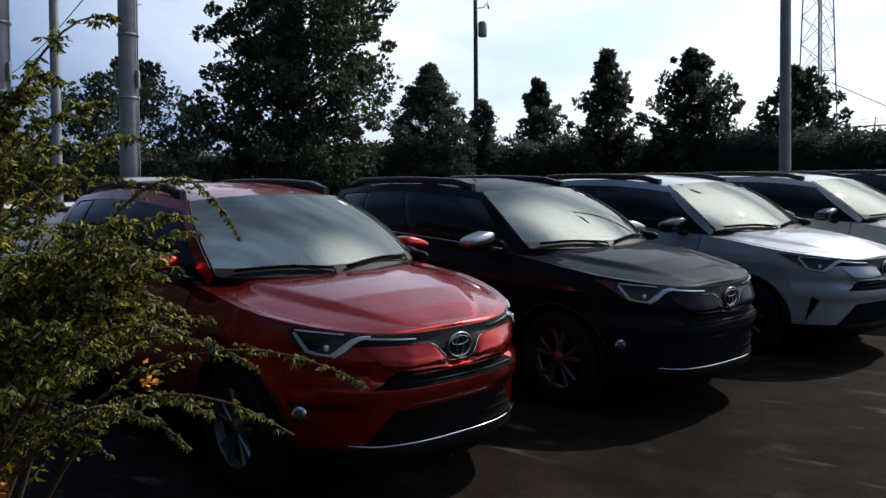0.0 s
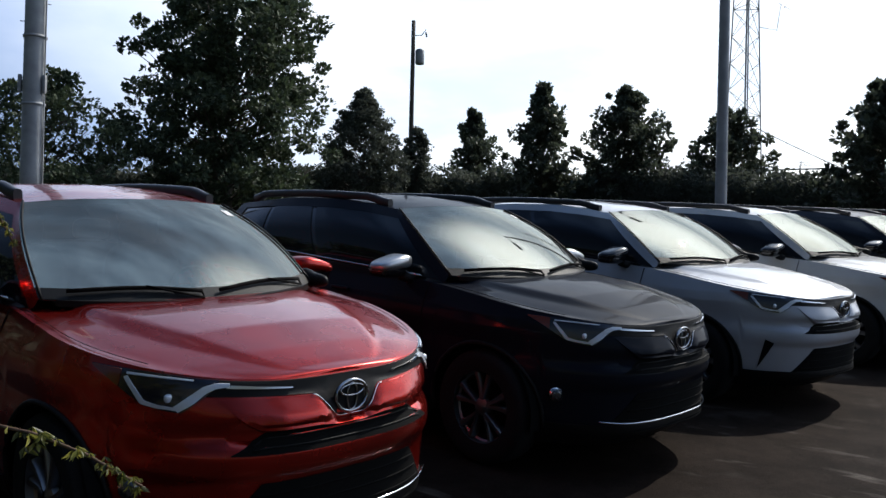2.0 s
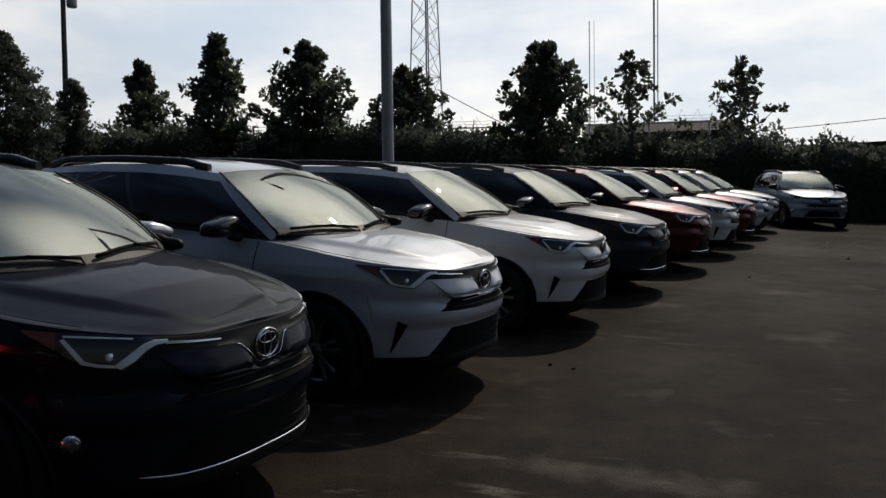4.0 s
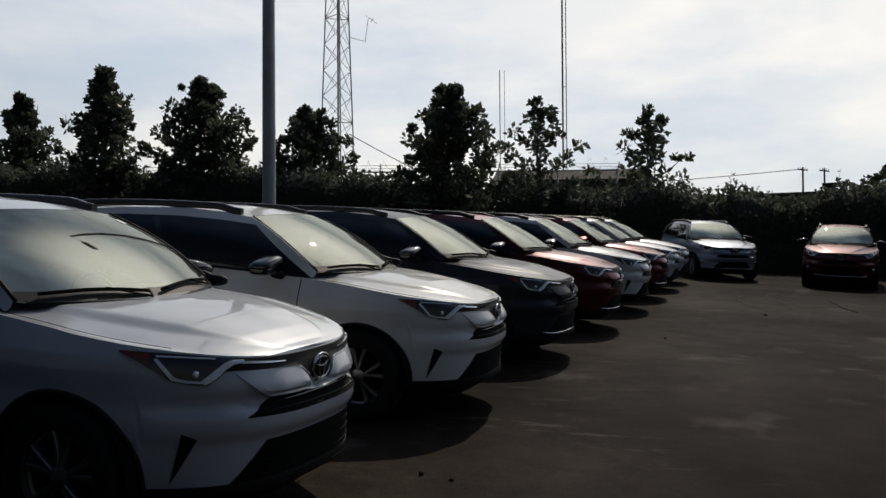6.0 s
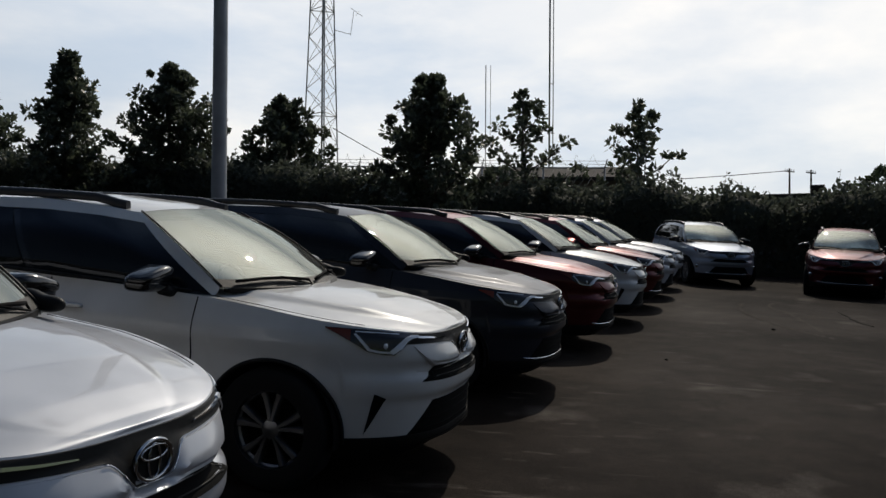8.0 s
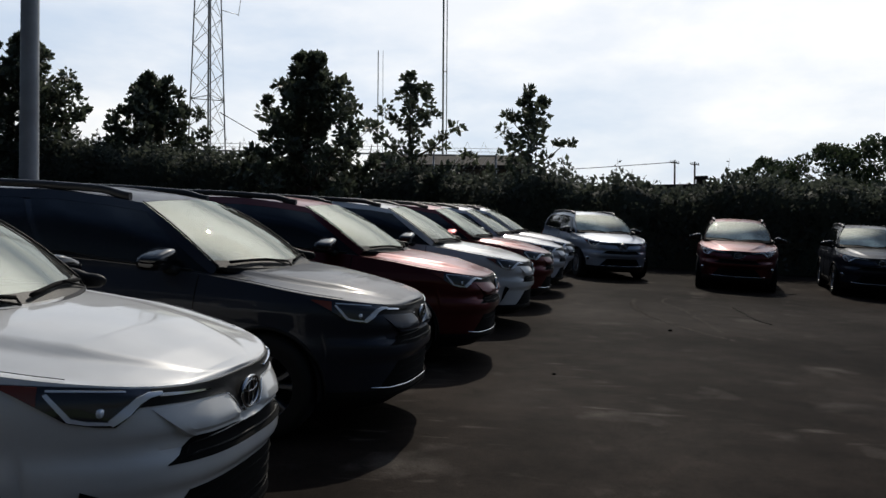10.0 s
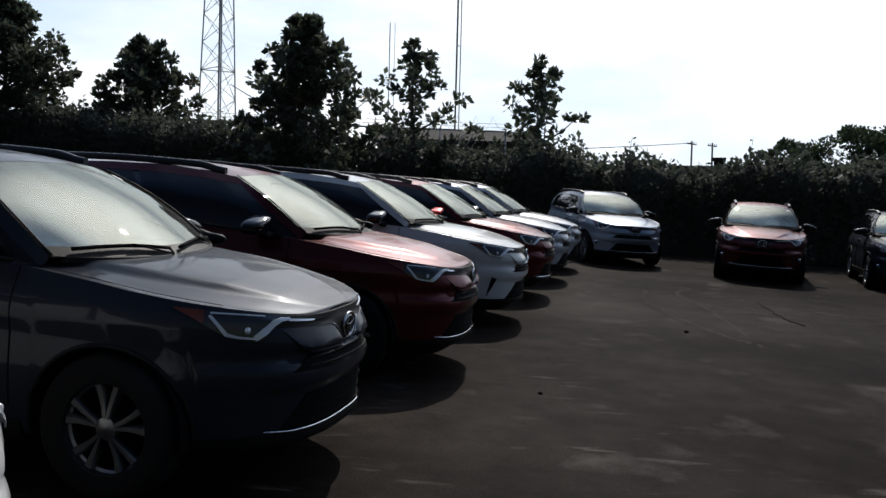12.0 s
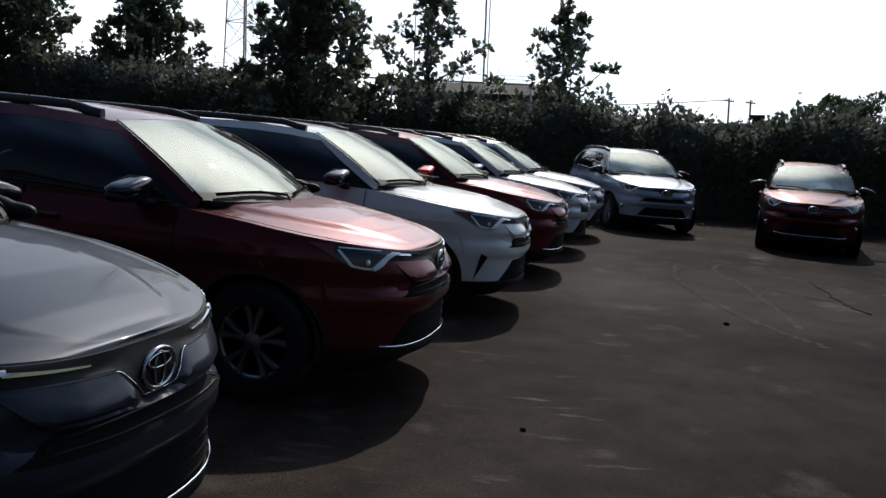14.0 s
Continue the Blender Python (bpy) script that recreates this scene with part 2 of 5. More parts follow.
def asphalt_material():
    m = bpy.data.materials.new("worn_asphalt")
    m.use_nodes = True
    nt = m.node_tree
    n, l = nt.nodes.new, nt.links.new
    b = nt.nodes["Principled BSDF"]
    co = n("ShaderNodeTexCoord")

    def noise_tex(scale, detail, stretch=None):
        t = n("ShaderNodeTexNoise")
        t.inputs["Scale"].default_value, t.inputs["Detail"].default_value = scale, detail
        if stretch:
            mp = n("ShaderNodeMapping")
            mp.vector_type = "TEXTURE"
            mp.inputs["Rotation"].default_value = (0, 0, radians(stretch[2]))
            mp.inputs["Scale"].default_value = (stretch[0], stretch[1], 1)
            l(co.outputs["Object"], mp.inputs[0])
            l(mp.outputs[0], t.inputs["Vector"])
        else:
            l(co.outputs["Object"], t.inputs["Vector"])
        return t

    def rng(sock, a, c, lo, hi):
        r = n("ShaderNodeMapRange")
        for i, v in enumerate((a, c, lo, hi)):
            r.inputs[i + 1].default_value = v
        l(sock, r.inputs[0])
        return r.outputs[0]

    big = noise_tex(0.35, 5)
    grain = noise_tex(90, 3)
    streak = noise_tex(1.0, 5, (0.50, 0.13, -38))
    base = n("ShaderNodeMix")
    base.data_type = "RGBA"
    base.inputs[6].default_value, base.inputs[7].default_value = (0.0095, 0.0072, 0.0059, 1), (0.027, 0.0202, 0.0161, 1)
    l(rng(big.outputs[0], 0.3, 0.7, 0, 1), base.inputs[0])
    worn = n("ShaderNodeMix")
    worn.data_type = "RGBA"
    worn.inputs[7].default_value = (0.16, 0.142, 0.125, 1)
    patchy = noise_tex(0.5, 3)
    wf = n("ShaderNodeMath")
    wf.operation = "MULTIPLY"
    l(rng(streak.outputs[0], 0.61, 0.75, 0, 0.60), wf.inputs[0])
    l(rng(patchy.outputs[0], 0.47, 0.64, 0, 1), wf.inputs[1])
    scuff = noise_tex(1.3, 9)
    wf2 = n("ShaderNodeMath")
    wf2.operation = "MAXIMUM"
    l(wf.outputs[0], wf2.inputs[0])
    l(rng(scuff.outputs[0], 0.60, 0.78, 0, 0.35), wf2.inputs[1])
    l(wf2.outputs[0], worn.inputs[0])
    l(base.outputs[2], worn.inputs[6])
    spk = n("ShaderNodeMix")
    spk.data_type, spk.blend_type = "RGBA", "MULTIPLY"
    spk.inputs[0].default_value = 1.0
    cr = n("ShaderNodeCombineColor")
    mott = noise_tex(2.4, 9)
    mott.inputs["Roughness"].default_value = 0.68
    both_ = n("ShaderNodeMath")
    both_.operation = "MULTIPLY"
    l(rng(grain.outputs[0], 0.3, 0.7, 0.6, 1.4), both_.inputs[0])
    l(rng(mott.outputs[0], 0.34, 0.68, 0.62, 1.45), both_.inputs[1])
    g = both_.outputs[0]
    for i in range(3):
        l(g, cr.inputs[i])
    l(worn.outputs[2], spk.inputs[6]), l(cr.outputs[0], spk.inputs[7])
    l(spk.outputs[2], b.inputs["Base Color"])
    l(rng(big.outputs[0], 0.3, 0.7, 0.68, 0.56), b.inputs["Roughness"])
    b.inputs["Specular IOR Level"].default_value = 0.012
    bp = n("ShaderNodeBump")
    bp.inputs["Strength"].default_value, bp.inputs["Distance"].default_value = 0.5, 0.006
    l(grain.outputs[0], bp.inputs["Height"])
    l(bp.outputs[0], b.inputs["Normal"])
    return m


ASPHALT = asphalt_material()
DUST = material("pale_rubber_dust", (0.050, 0.042, 0.036), 0.9, vary=0.3, vary_scale=9, spec=0.05)
GRASS = material("dull_grass", (0.05, 0.07, 0.025), 0.9, vary=0.4, vary_scale=1.5)


# ---- mesh helpers ----
def mesh(name, verts, faces, mat, parent=None, smooth=True, label="", angle=None):
    me = bpy.data.meshes.new(name)
    me.from_pydata([tuple(map(float, v)) for v in verts], [], [tuple(map(int, f)) for f in faces])
    me.materials.append(mat)
    if smooth:
        me.polygons.foreach_set("use_smooth", [True] * len(me.polygons))
        if angle is not None:
            me.set_sharp_from_angle(angle=radians(angle))
    me.update()
    ob = new(name, me)
    if parent is not None:
        ob.parent = parent
    if label:
        ob["label"] = label
    return ob


def empty(name, m, label, category, group="", kind=""):
    ob = new(name)
    ob.empty_display_size = 0.2
    ob.matrix_basis = m
    return tagged(ob, label, category, group, kind)


def join(*pieces):
    vs, fs = [], []
    for v, f in pieces:
        k = len(vs)
        vs.extend(v)
        fs.extend([tuple(i + k for i in q) for q in f])
    return vs, fs


def grid(rows, close=False, flip=False):
    """Quads over rows of points; close joins the last column to the first."""
    n, m = len(rows), len(rows[0])
    vs = [p for r in rows for p in r]
    fs = []
    for i in range(n - 1):
        for j in range(m if close else m - 1):
            q = (i * m + j, i * m + (j + 1) % m, (i + 1) * m + (j + 1) % m, (i + 1) * m + j)
            fs.append(q[::-1] if flip else q)
    return vs, fs


CORE = Vector((-2.3, 0, 0.72))  # a point inside the car, from which its panels face outwards


def outward(v, f, ref=CORE):
    """Turns the faces of a panel away from ref."""
    tot = 0.0
    for q in f:
        a, b, c = Vector(v[q[0]]), Vector(v[q[1]]), Vector(v[q[2]])
        tot += (b - a).cross(c - a).dot((a + b + c) / 3 - ref)
    return (v, f) if tot >= 0 else (v, [q[::-1] for q in f])


def centre_of(v):
    return sum((Vector(p) for p in v), Vector()) / len(v)


def patch(fn, us, vs_, depth=0.012, flip=False):
    """A curved panel fn(u, v, off) with its edges turned inwards by depth."""
    um, vm = us[len(us) // 2], vs_[len(vs_) // 2]
    p, o = Vector(fn(um, vm, 0.0)), Vector(fn(um, vm, -0.01))
    pu, pv = Vector(fn(us[len(us) // 2 + 1 if len(us) > 2 else 1], vm, 0.0)), Vector(fn(um, vs_[len(vs_) // 2 + 1] if len(vs_) // 2 + 1 < len(vs_) else vs_[0], 0.0))
    pv = pv if len(vs_) // 2 + 1 < len(vs_) else 2 * p - pv
    flip = (pv - p).cross(pu - p).dot(p - o) < 0
    top = [[fn(u, v, 0.0) for v in vs_] for u in us]
    ring_uv = [(us[0], v) for v in vs_] + [(u, vs_[-1]) for u in us[1:]] + [(us[-1], v) for v in vs_[::-1][1:]] + [(u, vs_[0]) for u in us[::-1][1:-1]]
    hi = [fn(u, v, 0.0) for u, v in ring_uv]
    lo = [fn(u, v, -depth) for u, v in ring_uv]
    return join(grid(top, flip=flip), grid([hi, lo], close=True, flip=not flip))


def tube(path, radius, sides=8, caps=True):
    """A round bar along a path; radius is a number or one for each point."""
    pts = [Vector(p) for p in path]
    rad = radius if isinstance(radius, (list, tuple)) else [radius] * len(pts)
    rows, up = [], None
    for i, p in enumerate(pts):
        d = (pts[min(i + 1, len(pts) - 1)] - pts[max(i - 1, 0)]).normalized()
        ref = Vector((0, 0, 1)) if abs(d.z) < 0.9 else Vector((1, 0, 0))
        a = d.cross(ref).normalized()
        c = d.cross(a)
        rows.append([tuple(p + (a * math.cos(2 * math.pi * k / sides) + c * math.sin(2 * math.pi * k / sides)) * rad[i]) for k in range(sides)])
    v, f = grid(rows, close=True)
    a, b, c = (Vector(v[i]) for i in f[0][:3])
    if (b - a).cross(c - a).dot((a + b + c) / 3 - (pts[0] + pts[1]) / 2) < 0:
        f = [q[::-1] for q in f]
    if caps:
        n = len(v)
        f = f + [tuple(range(sides))[::-1], tuple(range(n - sides, n))]
    return v, f


def blob(cx, cy, cz, sx, sy, sz, e=0.5, nu=12, nv=18):
    """A rounded box (superellipsoid)."""
    def sp(c, p):
        return math.copysign(abs(c) ** p, c)
    rows = []
    for i in range(nu + 1):
        a = -math.pi / 2 + math.pi * i / nu
        rows.append([(cx + sx * sp(math.cos(a), e) * sp(math.cos(b), e), cy + sy * sp(math.cos(a), e) * sp(math.sin(b), e), cz + sz * sp(math.sin(a), e))
                     for b in (2 * math.pi * j / nv for j in range(nv))])
    v, f = grid(rows, close=True)
    return outward(v, f, Vector((cx, cy, cz)))


def box(x0, x1, y0, y1, z0, z1):
    v = [(x, y, z) for z in (z0, z1) for y in (y0, y1) for x in (x0, x1)]
    return v, [(0, 2, 3, 1), (4, 5, 7, 6), (0, 1, 5, 4), (2, 6, 7, 3), (0, 4, 6, 2), (1, 3, 7, 5)]


def lathe(profile, sides=32, axis="y"):
    """Turns (radius, height) pairs round an axis."""
    rows = []
    for r, h in profile:
        row = []
        for k in range(sides):
            a = 2 * math.pi * k / sides
            c, s = r * math.cos(a), r * math.sin(a)
            row.append((c, h, s) if axis == "y" else ((c, s, h) if axis == "z" else (h, c, s)))
        rows.append(row)
    v, f = grid(rows, close=True)
    return outward(v, f, centre_of(v))


def lin(a, b, n):
    return [a + (b - a) * i / (n - 1) for i in range(n)]


# ---- the ground ----
TILT_M = Matrix.Rotation(SLOPE, 4, "X")


def ground_z(y):
    """The lot's height: a plane rising along +y that levels out far off."""
    t = math.tan(SLOPE)
    yy = min(max(y, -30.0), 75.0)
    return t * yy


def lot(x, y, turn=0.0):
    """A pose on the sloping lot, for things that stand square on it; x, y as on the plan."""
    return TILT_M @ pose(x, y, 0, 0, 0, turn)


def upright(x, y, turn=0.0, sink=0.0):
    return pose(x, y, ground_z(y) - sink, 0, 0, turn)


xs = [-1500, -300, -80, -30, -10, 0, 10, 20, 30, 45, 80, 300, 1500]
ys = [-1500, -200, -30, -10, 0, 10, 20, 30, 45, 60, 75, 200, 1500]
gv, gf = grid([[(x, y, ground_z(y)) for x in xs] for y in ys])
tagged(mesh("ground", gv, [q[::-1] for q in gf], GRASS, smooth=False), "flat dull green land beyond the lot", "ground", kind="structure")
v, f = grid([[(x, y, ground_z(y) + 0.02) for x in lin(-14, 42, 15)] for y in lin(-20, 47, 19)])
tagged(mesh("pavement", v, [q[::-1] for q in f], ASPHALT, smooth=False), "dark worn asphalt parking lot with pale scuffs", "parking lot", kind="structure")


# ---- cars ----
CAR_W, CAR_L, AXLE_F, AXLE_R, ARCH_R = 0.925, 4.60, -0.90, -3.56, 0.405
FRONT_IN = ((0.20, 0.20), (0.27, 0.09), (0.295, 0.035), (0.32, 0.05), (0.42, 0.050), (0.54, 0.042), (0.575, 0.010), (0.60, 0.0), (0.655, 0.0), (0.685, 0.018), (0.70, 0.055), (0.75, 0.055),
            (0.772, 0.030), (0.81, 0.036), (0.862, 0.058), (0.875, 0.072), (0.92, 0.080), (0.94, 0.10), (1.0, 0.15), (1.1, 0.2))
SIDE_IN = ((0.20, 0.09), (0.27, 0.05), (0.36, 0.022), (0.50, 0.008), (0.62, 0.004), (0.78, 0.012), (0.88, 0.0), (0.95, 0.012), (1.02, 0.04), (1.10, 0.075), (1.3, 0.10))
REAR_IN = ((0.20, 0.15), (0.30, 0.08), (0.45, 0.0), (0.70, 0.01), (0.78, 0.05), (1.0, 0.06), (1.3, 0.10))


def table(tab, z):
    return float(np.interp(z, [a for a, _ in tab], [b for _, b in tab]))


def plan(q):
    """Half the outline seen from above, from the nose (0) round the side to the tail (1)."""
    if q <= 0.35:
        th = max(q, 0.0) / 0.35 * math.pi / 2
        return -0.95 * (1 - math.cos(th) ** 1.25), CAR_W * math.sin(th) ** 0.69
    if q <= 0.75:
        t = (q - 0.35) / 0.40
        return -0.95 - 3.0 * t, CAR_W + 0.006 * math.sin(math.pi * t)
    th = (1 - q) / 0.25 * math.pi / 2
    return -CAR_L + 0.65 * (1 - math.cos(th) ** 1.0), CAR_W * math.sin(th) ** 0.6


def wall(q, z, off=0.0, side=1):
    """A point on the body's outer side at the outline parameter q and the height z."""
    x, y = plan(q)
    e = 0.002
    x0, y0 = plan(max(q - e, 0))
    x1, y1 = plan(min(q + e, 1))
    nx, ny = (y1 - y0), -(x1 - x0)
    if q < 0.004:
        nx, ny = 1, 0
    if q > 0.996:
        nx, ny = -1, 0
    k = math.hypot(nx, ny) or 1
    nx, ny = nx / k, ny / k
    f = nx * nx
    ins = f * table(FRONT_IN if nx > 0 else REAR_IN, z) + (1 - f) * table(SIDE_IN, z)
    d = off - ins
    return (x + nx * d, side * (max(y + ny * d, 0.0) if y > 1e-6 else 0.0), z)


def q_of(y):
    return 0.35 * math.asin(min(1.0, abs(y) / CAR_W) ** (1 / 0.69)) / (math.pi / 2)


def face(y, z, off=0.0):
    """A point on the front, by its sideways place on the outline."""
    return wall(q_of(y), z, off, 1 if y >= 0 else -1)


TOPLINE = ((0.0, 0.925), (0.12, 0.94), (0.30, 0.965), (0.60, 1.005), (0.95, 1.055), (1.35, 1.095), (1.7, 1.115), (4.0, 1.215), (4.6, 1.20))


def top_z(q):
    return table(TOPLINE, -plan(q)[0])


def hood_mid(x):
    return table(((0.0, 0.925), (0.14, 0.945), (0.3, 0.995), (0.55, 1.05), (0.85, 1.09), (1.15, 1.12), (1.5, 1.135)), -x)


def side_glass(t, v, off=0.0, side=1):
    """The cabin's side: t from the windscreen back, v from the belt up to the roof's edge."""
    xb, xt = -1.36 - 2.94 * t, -2.06 - 2.14 * t
    yb = float(np.interp(-xb, (1.3, 1.6, 2.4, 3.6, 4.3), (0.765, 0.835, 0.855, 0.845, 0.76)))
    zb = table(TOPLINE, -xb) - 0.002
    yt = float(np.interp(-xt, (2.06, 2.8, 3.6, 4.2), (0.605, 0.635, 0.62, 0.575)))
    zt = float(np.interp(-xt, (2.06, 2.35, 2.75, 3.3, 3.8, 4.2), (1.565, 1.60, 1.625, 1.62, 1.59, 1.555)))
    bow = 0.045 * math.sin(math.pi * v)
    return (xb + (xt - xb) * v, side * (yb + (yt - yb) * v + bow + off), zb + (zt - zb) * v + 0.4 * off)


def screen(u, v, off=0.0):
    """The windscreen: u across, v upwards."""
    x = (-1.07 - 0.27 * u * u) * (1 - v) + (-1.94 - 0.11 * u * u) * v
    y = u * (0.765 * (1 - v) + 0.597 * v + 0.036 * math.sin(math.pi * v))
    z = (1.122 + 0.02 * u * u) * (1 - v) + (1.600 - 0.032 * u * u) * v + 0.035 * math.sin(math.pi * v)
    return (x + 0.5 * off, y, z + 0.85 * off)


def wheel_parts(thing, x, side):
    """One wheel: tyre and a ten-spoke rim."""
    yc = side * 0.80
    hub = new("wheel")
    hub.parent = thing
    hub.location = (x, yc, 0.362)
    s = side
    prof = [(0.225, -0.10 * s), (0.30, -0.112 * s), (0.345, -0.105 * s), (0.360, -0.075 * s), (0.364, 0.0), (0.360, 0.075 * s), (0.345, 0.105 * s), (0.30, 0.112 * s), (0.225, 0.10 * s)]
    v, f = lathe(prof, 40)
    mesh("tyre", v, f, RUBBER, hub)
    v1, f1 = lathe([(0.228, 0.095 * s), (0.222, 0.06 * s), (0.21, 0.05 * s), (0.205, -0.09 * s)], 40)
    pieces = [(v1, f1)]
    for k in range(5):
        for d in (-0.24, 0.24):
            a = 2 * math.pi * k / 5 + 0.3
            r0, r1 = 0.05, 0.216
            a0, a1 = a + d * 0.55, a + d
            rows = []
            for t in (0, 0.35, 0.7, 1):
                r = r0 + (r1 - r0) * t
                c = a0 + (a1 - a0) * t
                w = 0.012 + 0.011 * t
                yo = s * (0.075 - 0.02 * (1 - t) * t)
                ex, ez = math.cos(c), math.sin(c)
                px, pz = -ez, ex
                rows.append([(ex * r + px * w, yo, ez * r + pz * w), (ex * r + px * w * 0.6, yo + s * 0.012, ez * r + pz * w * 0.6),
                             (ex * r - px * w * 0.6, yo + s * 0.012, ez * r - pz * w * 0.6), (ex * r - px * w, yo, ez * r - pz * w),
                             (ex * r - px * w, yo - s * 0.04, ez * r - pz * w), (ex * r + px * w, yo - s * 0.04, ez * r + pz * w)])
            pieces.append(grid(rows, close=True))
    pieces.append(lathe([(0.001, 0.09 * s), (0.03, 0.088 * s), (0.055, 0.078 * s), (0.062, 0.05 * s)], 20))
    v, f = join(*pieces)
    mesh("rim", v, f, RIM, hub, label="machined alloy rim with split spokes", angle=40)
    v, f = lathe([(0.001, -0.02 * s), (0.205, -0.02 * s), (0.205, -0.03 * s)], 24)
    mesh("brake_disc", v, f, UNDER, hub)


PAINTED = ("body", "hood", "roof", "windscreen_pillar", "door_handle", "tailgate")


def build_car():
    car = empty("car", Matrix(), "", "car", "parked cars")
    # body side walls
    qs = [0.35 * (i / 60) for i in range(60)] + [0.35 + 0.40 * i / 100 for i in range(100)] + [0.75 + 0.25 * i / 24 for i in range(25)]

    def bottom(q, clear=0.0):
        x = wall(q, 0.5)[0]
        z = 0.235 if q < 0.2 else 0.27
        for ax in (AXLE_F, AXLE_R):
            d2 = (ARCH_R + clear) ** 2 - (x - ax) ** 2
            if d2 > 0:
                z = max(z, 0.362 + math.sqrt(d2))
        return z

    rows = []
    for q in qs:
        zb, zt = bottom(q), top_z(q)
        rows.append([wall(q, zb + (zt - zb) * t) for t in lin(0, 1, 37)])
    lv, lf = outward(*grid(rows))
    rv = [(x, -y, z) for x, y, z in lv]
    v, f = join((lv, lf), (rv, [q[::-1] for q in lf]))
    mesh("body", v, f, PAINT_WHITE, car, angle=50)
    # hood
    top = [wall(q, top_z(q)) for q in qs if plan(q)[0] > -1.50]
    rows = []
    for x, y, z in top:
        r = []
        for j in range(-30, 31):
            u = j / 30
            zc = hood_mid(x)
            a = abs(u)
            k = (1 - a ** 2.2)
            fade = min(1.0, max(0.0, (-x - 0.10) / 0.45))
            step = (np.interp(-x, (0.1, 0.5, 1.0, 1.5), (0.52, 0.60, 0.70, 0.78)) + 0.05 - a) / 0.10
            step = min(1.0, max(0.0, step))
            ridge = (0.026 * step * step * (3 - 2 * step) - 0.014) * fade * min(1.0, (1 - a) / 0.08)
            r.append((x, y * u, z + max(zc - z, 0.0) * k + 0.007 * (1 - a ** 6) * min(1, y / 0.5) + ridge))
        rows.append(r)
    v, f = grid(rows)
    mesh("hood", *outward(v, f), PAINT_WHITE, car, angle=60)
    # gaps of the hood and doors
    for s in (1, -1):
        pts = []
        for i in range(14):
            t = i / 13
            x = -0.42 - 0.93 * t
            yy = np.interp(-x, [-p[0] for p in top], [p[1] for p in top])
            u = 0.955
            zc, z = hood_mid(x), np.interp(-x, [-p[0] for p in top], [p[2] for p in top])
            pts.append((x, s * yy * u, z + max(zc - z, 0) * (1 - u ** 2.2) + 0.007 * (1 - u ** 6)))
        v, f = tube(pts, 0.0018, 5)
        mesh("hood_gap", v, f, UNDER, car)
        for xd, z0, z1 in ((-1.42, 0.42, 1.09), (-2.50, 0.33, 1.14), (-3.42, 0.80, 1.18)):
            q = 0.35 + 0.40 * ((-xd - 0.95) / 3.0)
            v, f = tube([wall(q, z, 0.0005, s) for z in lin(z0, z1, 12)], 0.0045, 5)
            mesh("door_gap", v, f, UNDER, car)
        for xd in (-2.30, -3.25):
            q = 0.35 + 0.40 * ((-xd - 0.95) / 3.0)
            px, py, pz = wall(q, 0.98, 0.018, s)
            v, f = blob(px, py, pz, 0.10, 0.018, 0.016, 0.5)
            mesh("door_handle", v, f, PAINT_WHITE, car)
        # sills and arch lips
        v, f = patch(lambda q, t, o: wall(q, 0.235 + 0.115 * t, 0.006 + o, s), lin(0.405, 0.66, 24), lin(0, 1, 4), 0.03, flip=s < 0)
        mesh("sill_cladding", v, f, TRIM, car)
        for ax in (AXLE_F, AXLE_R):
            pts = []
            for a in lin(-8, 188, 30):
                R = ARCH_R + 0.004
                x, z = ax + R * math.cos(radians(a)), 0.362 + R * math.sin(radians(a))
                q = 0.0
                lo, hi = 0.02, 0.80
                for _ in range(22):
                    q = (lo + hi) / 2
                    if wall(q, 0.6)[0] > x:
                        lo = q
                    else:
                        hi = q
                p = wall(q, max(z, 0.24), 0.0, s)
                pts.append((x, p[1], max(z, 0.24)))
            v, f = tube(pts, 0.013, 7)
            mesh("arch_lip", v, f, TRIM, car)
            rows = [[(ax + 0.40 * math.cos(a), s * y, 0.362 + 0.40 * math.sin(a)) for y in (0.88, 0.55)] for a in lin(-0.2, math.pi + 0.2, 20)]
            v, f = grid(rows)
            mesh("arch_liner", v, f, UNDER, car)
    # floor pan
    v, f = join(box(-4.35, -0.35, -0.60, 0.60, 0.22, 0.60), box(-3.10, -1.40, -0.84, 0.84, 0.22, 0.50), box(-4.45, -4.05, -0.78, 0.78, 0.30, 0.7), box(-0.60, -0.36, -0.45, 0.45, 0.25, 0.8))
    mesh("underbody", v, f, UNDER, car, smooth=False)
    # cabin
    v, f = patch(lambda u, t, o: screen(u, t, o), lin(-1, 1, 17), lin(0, 1, 12), 0.006)
    glass = mesh("windscreen", v, f, GLASS, car, label="dusty windscreen glass")
    v, f = join(patch(lambda u, t, o: screen(u, t, o + 0.003), lin(-1, 1, 17), lin(0.0, 0.085, 3), 0.004))
    mesh("windscreen_border", v, f, TRIM, glass)
    for s in (1, -1):
        rows = []
        for t in lin(0, 1, 14):
            a, e = Vector(screen(s, t, 0.004)), Vector(side_glass(0.004, t, 0.008, s))
            m = Vector(side_glass(-0.008, t, 0.008, s))
            rows.append([tuple(a * (1 - k) ** 2 + m * 2 * k * (1 - k) + e * k * k) for k in lin(0, 1, 8)])
        v, f = grid(rows, flip=s < 0)
        mesh("windscreen_pillar", *outward(v, f), PAINT_WHITE, car)
        # black lump: the far pillar base's shade and edge-on mirror foot made solid
        if s > 0:
            v, f = blob(-1.34, 0.790, 1.155, 0.12, 0.032, 0.040, 0.8)
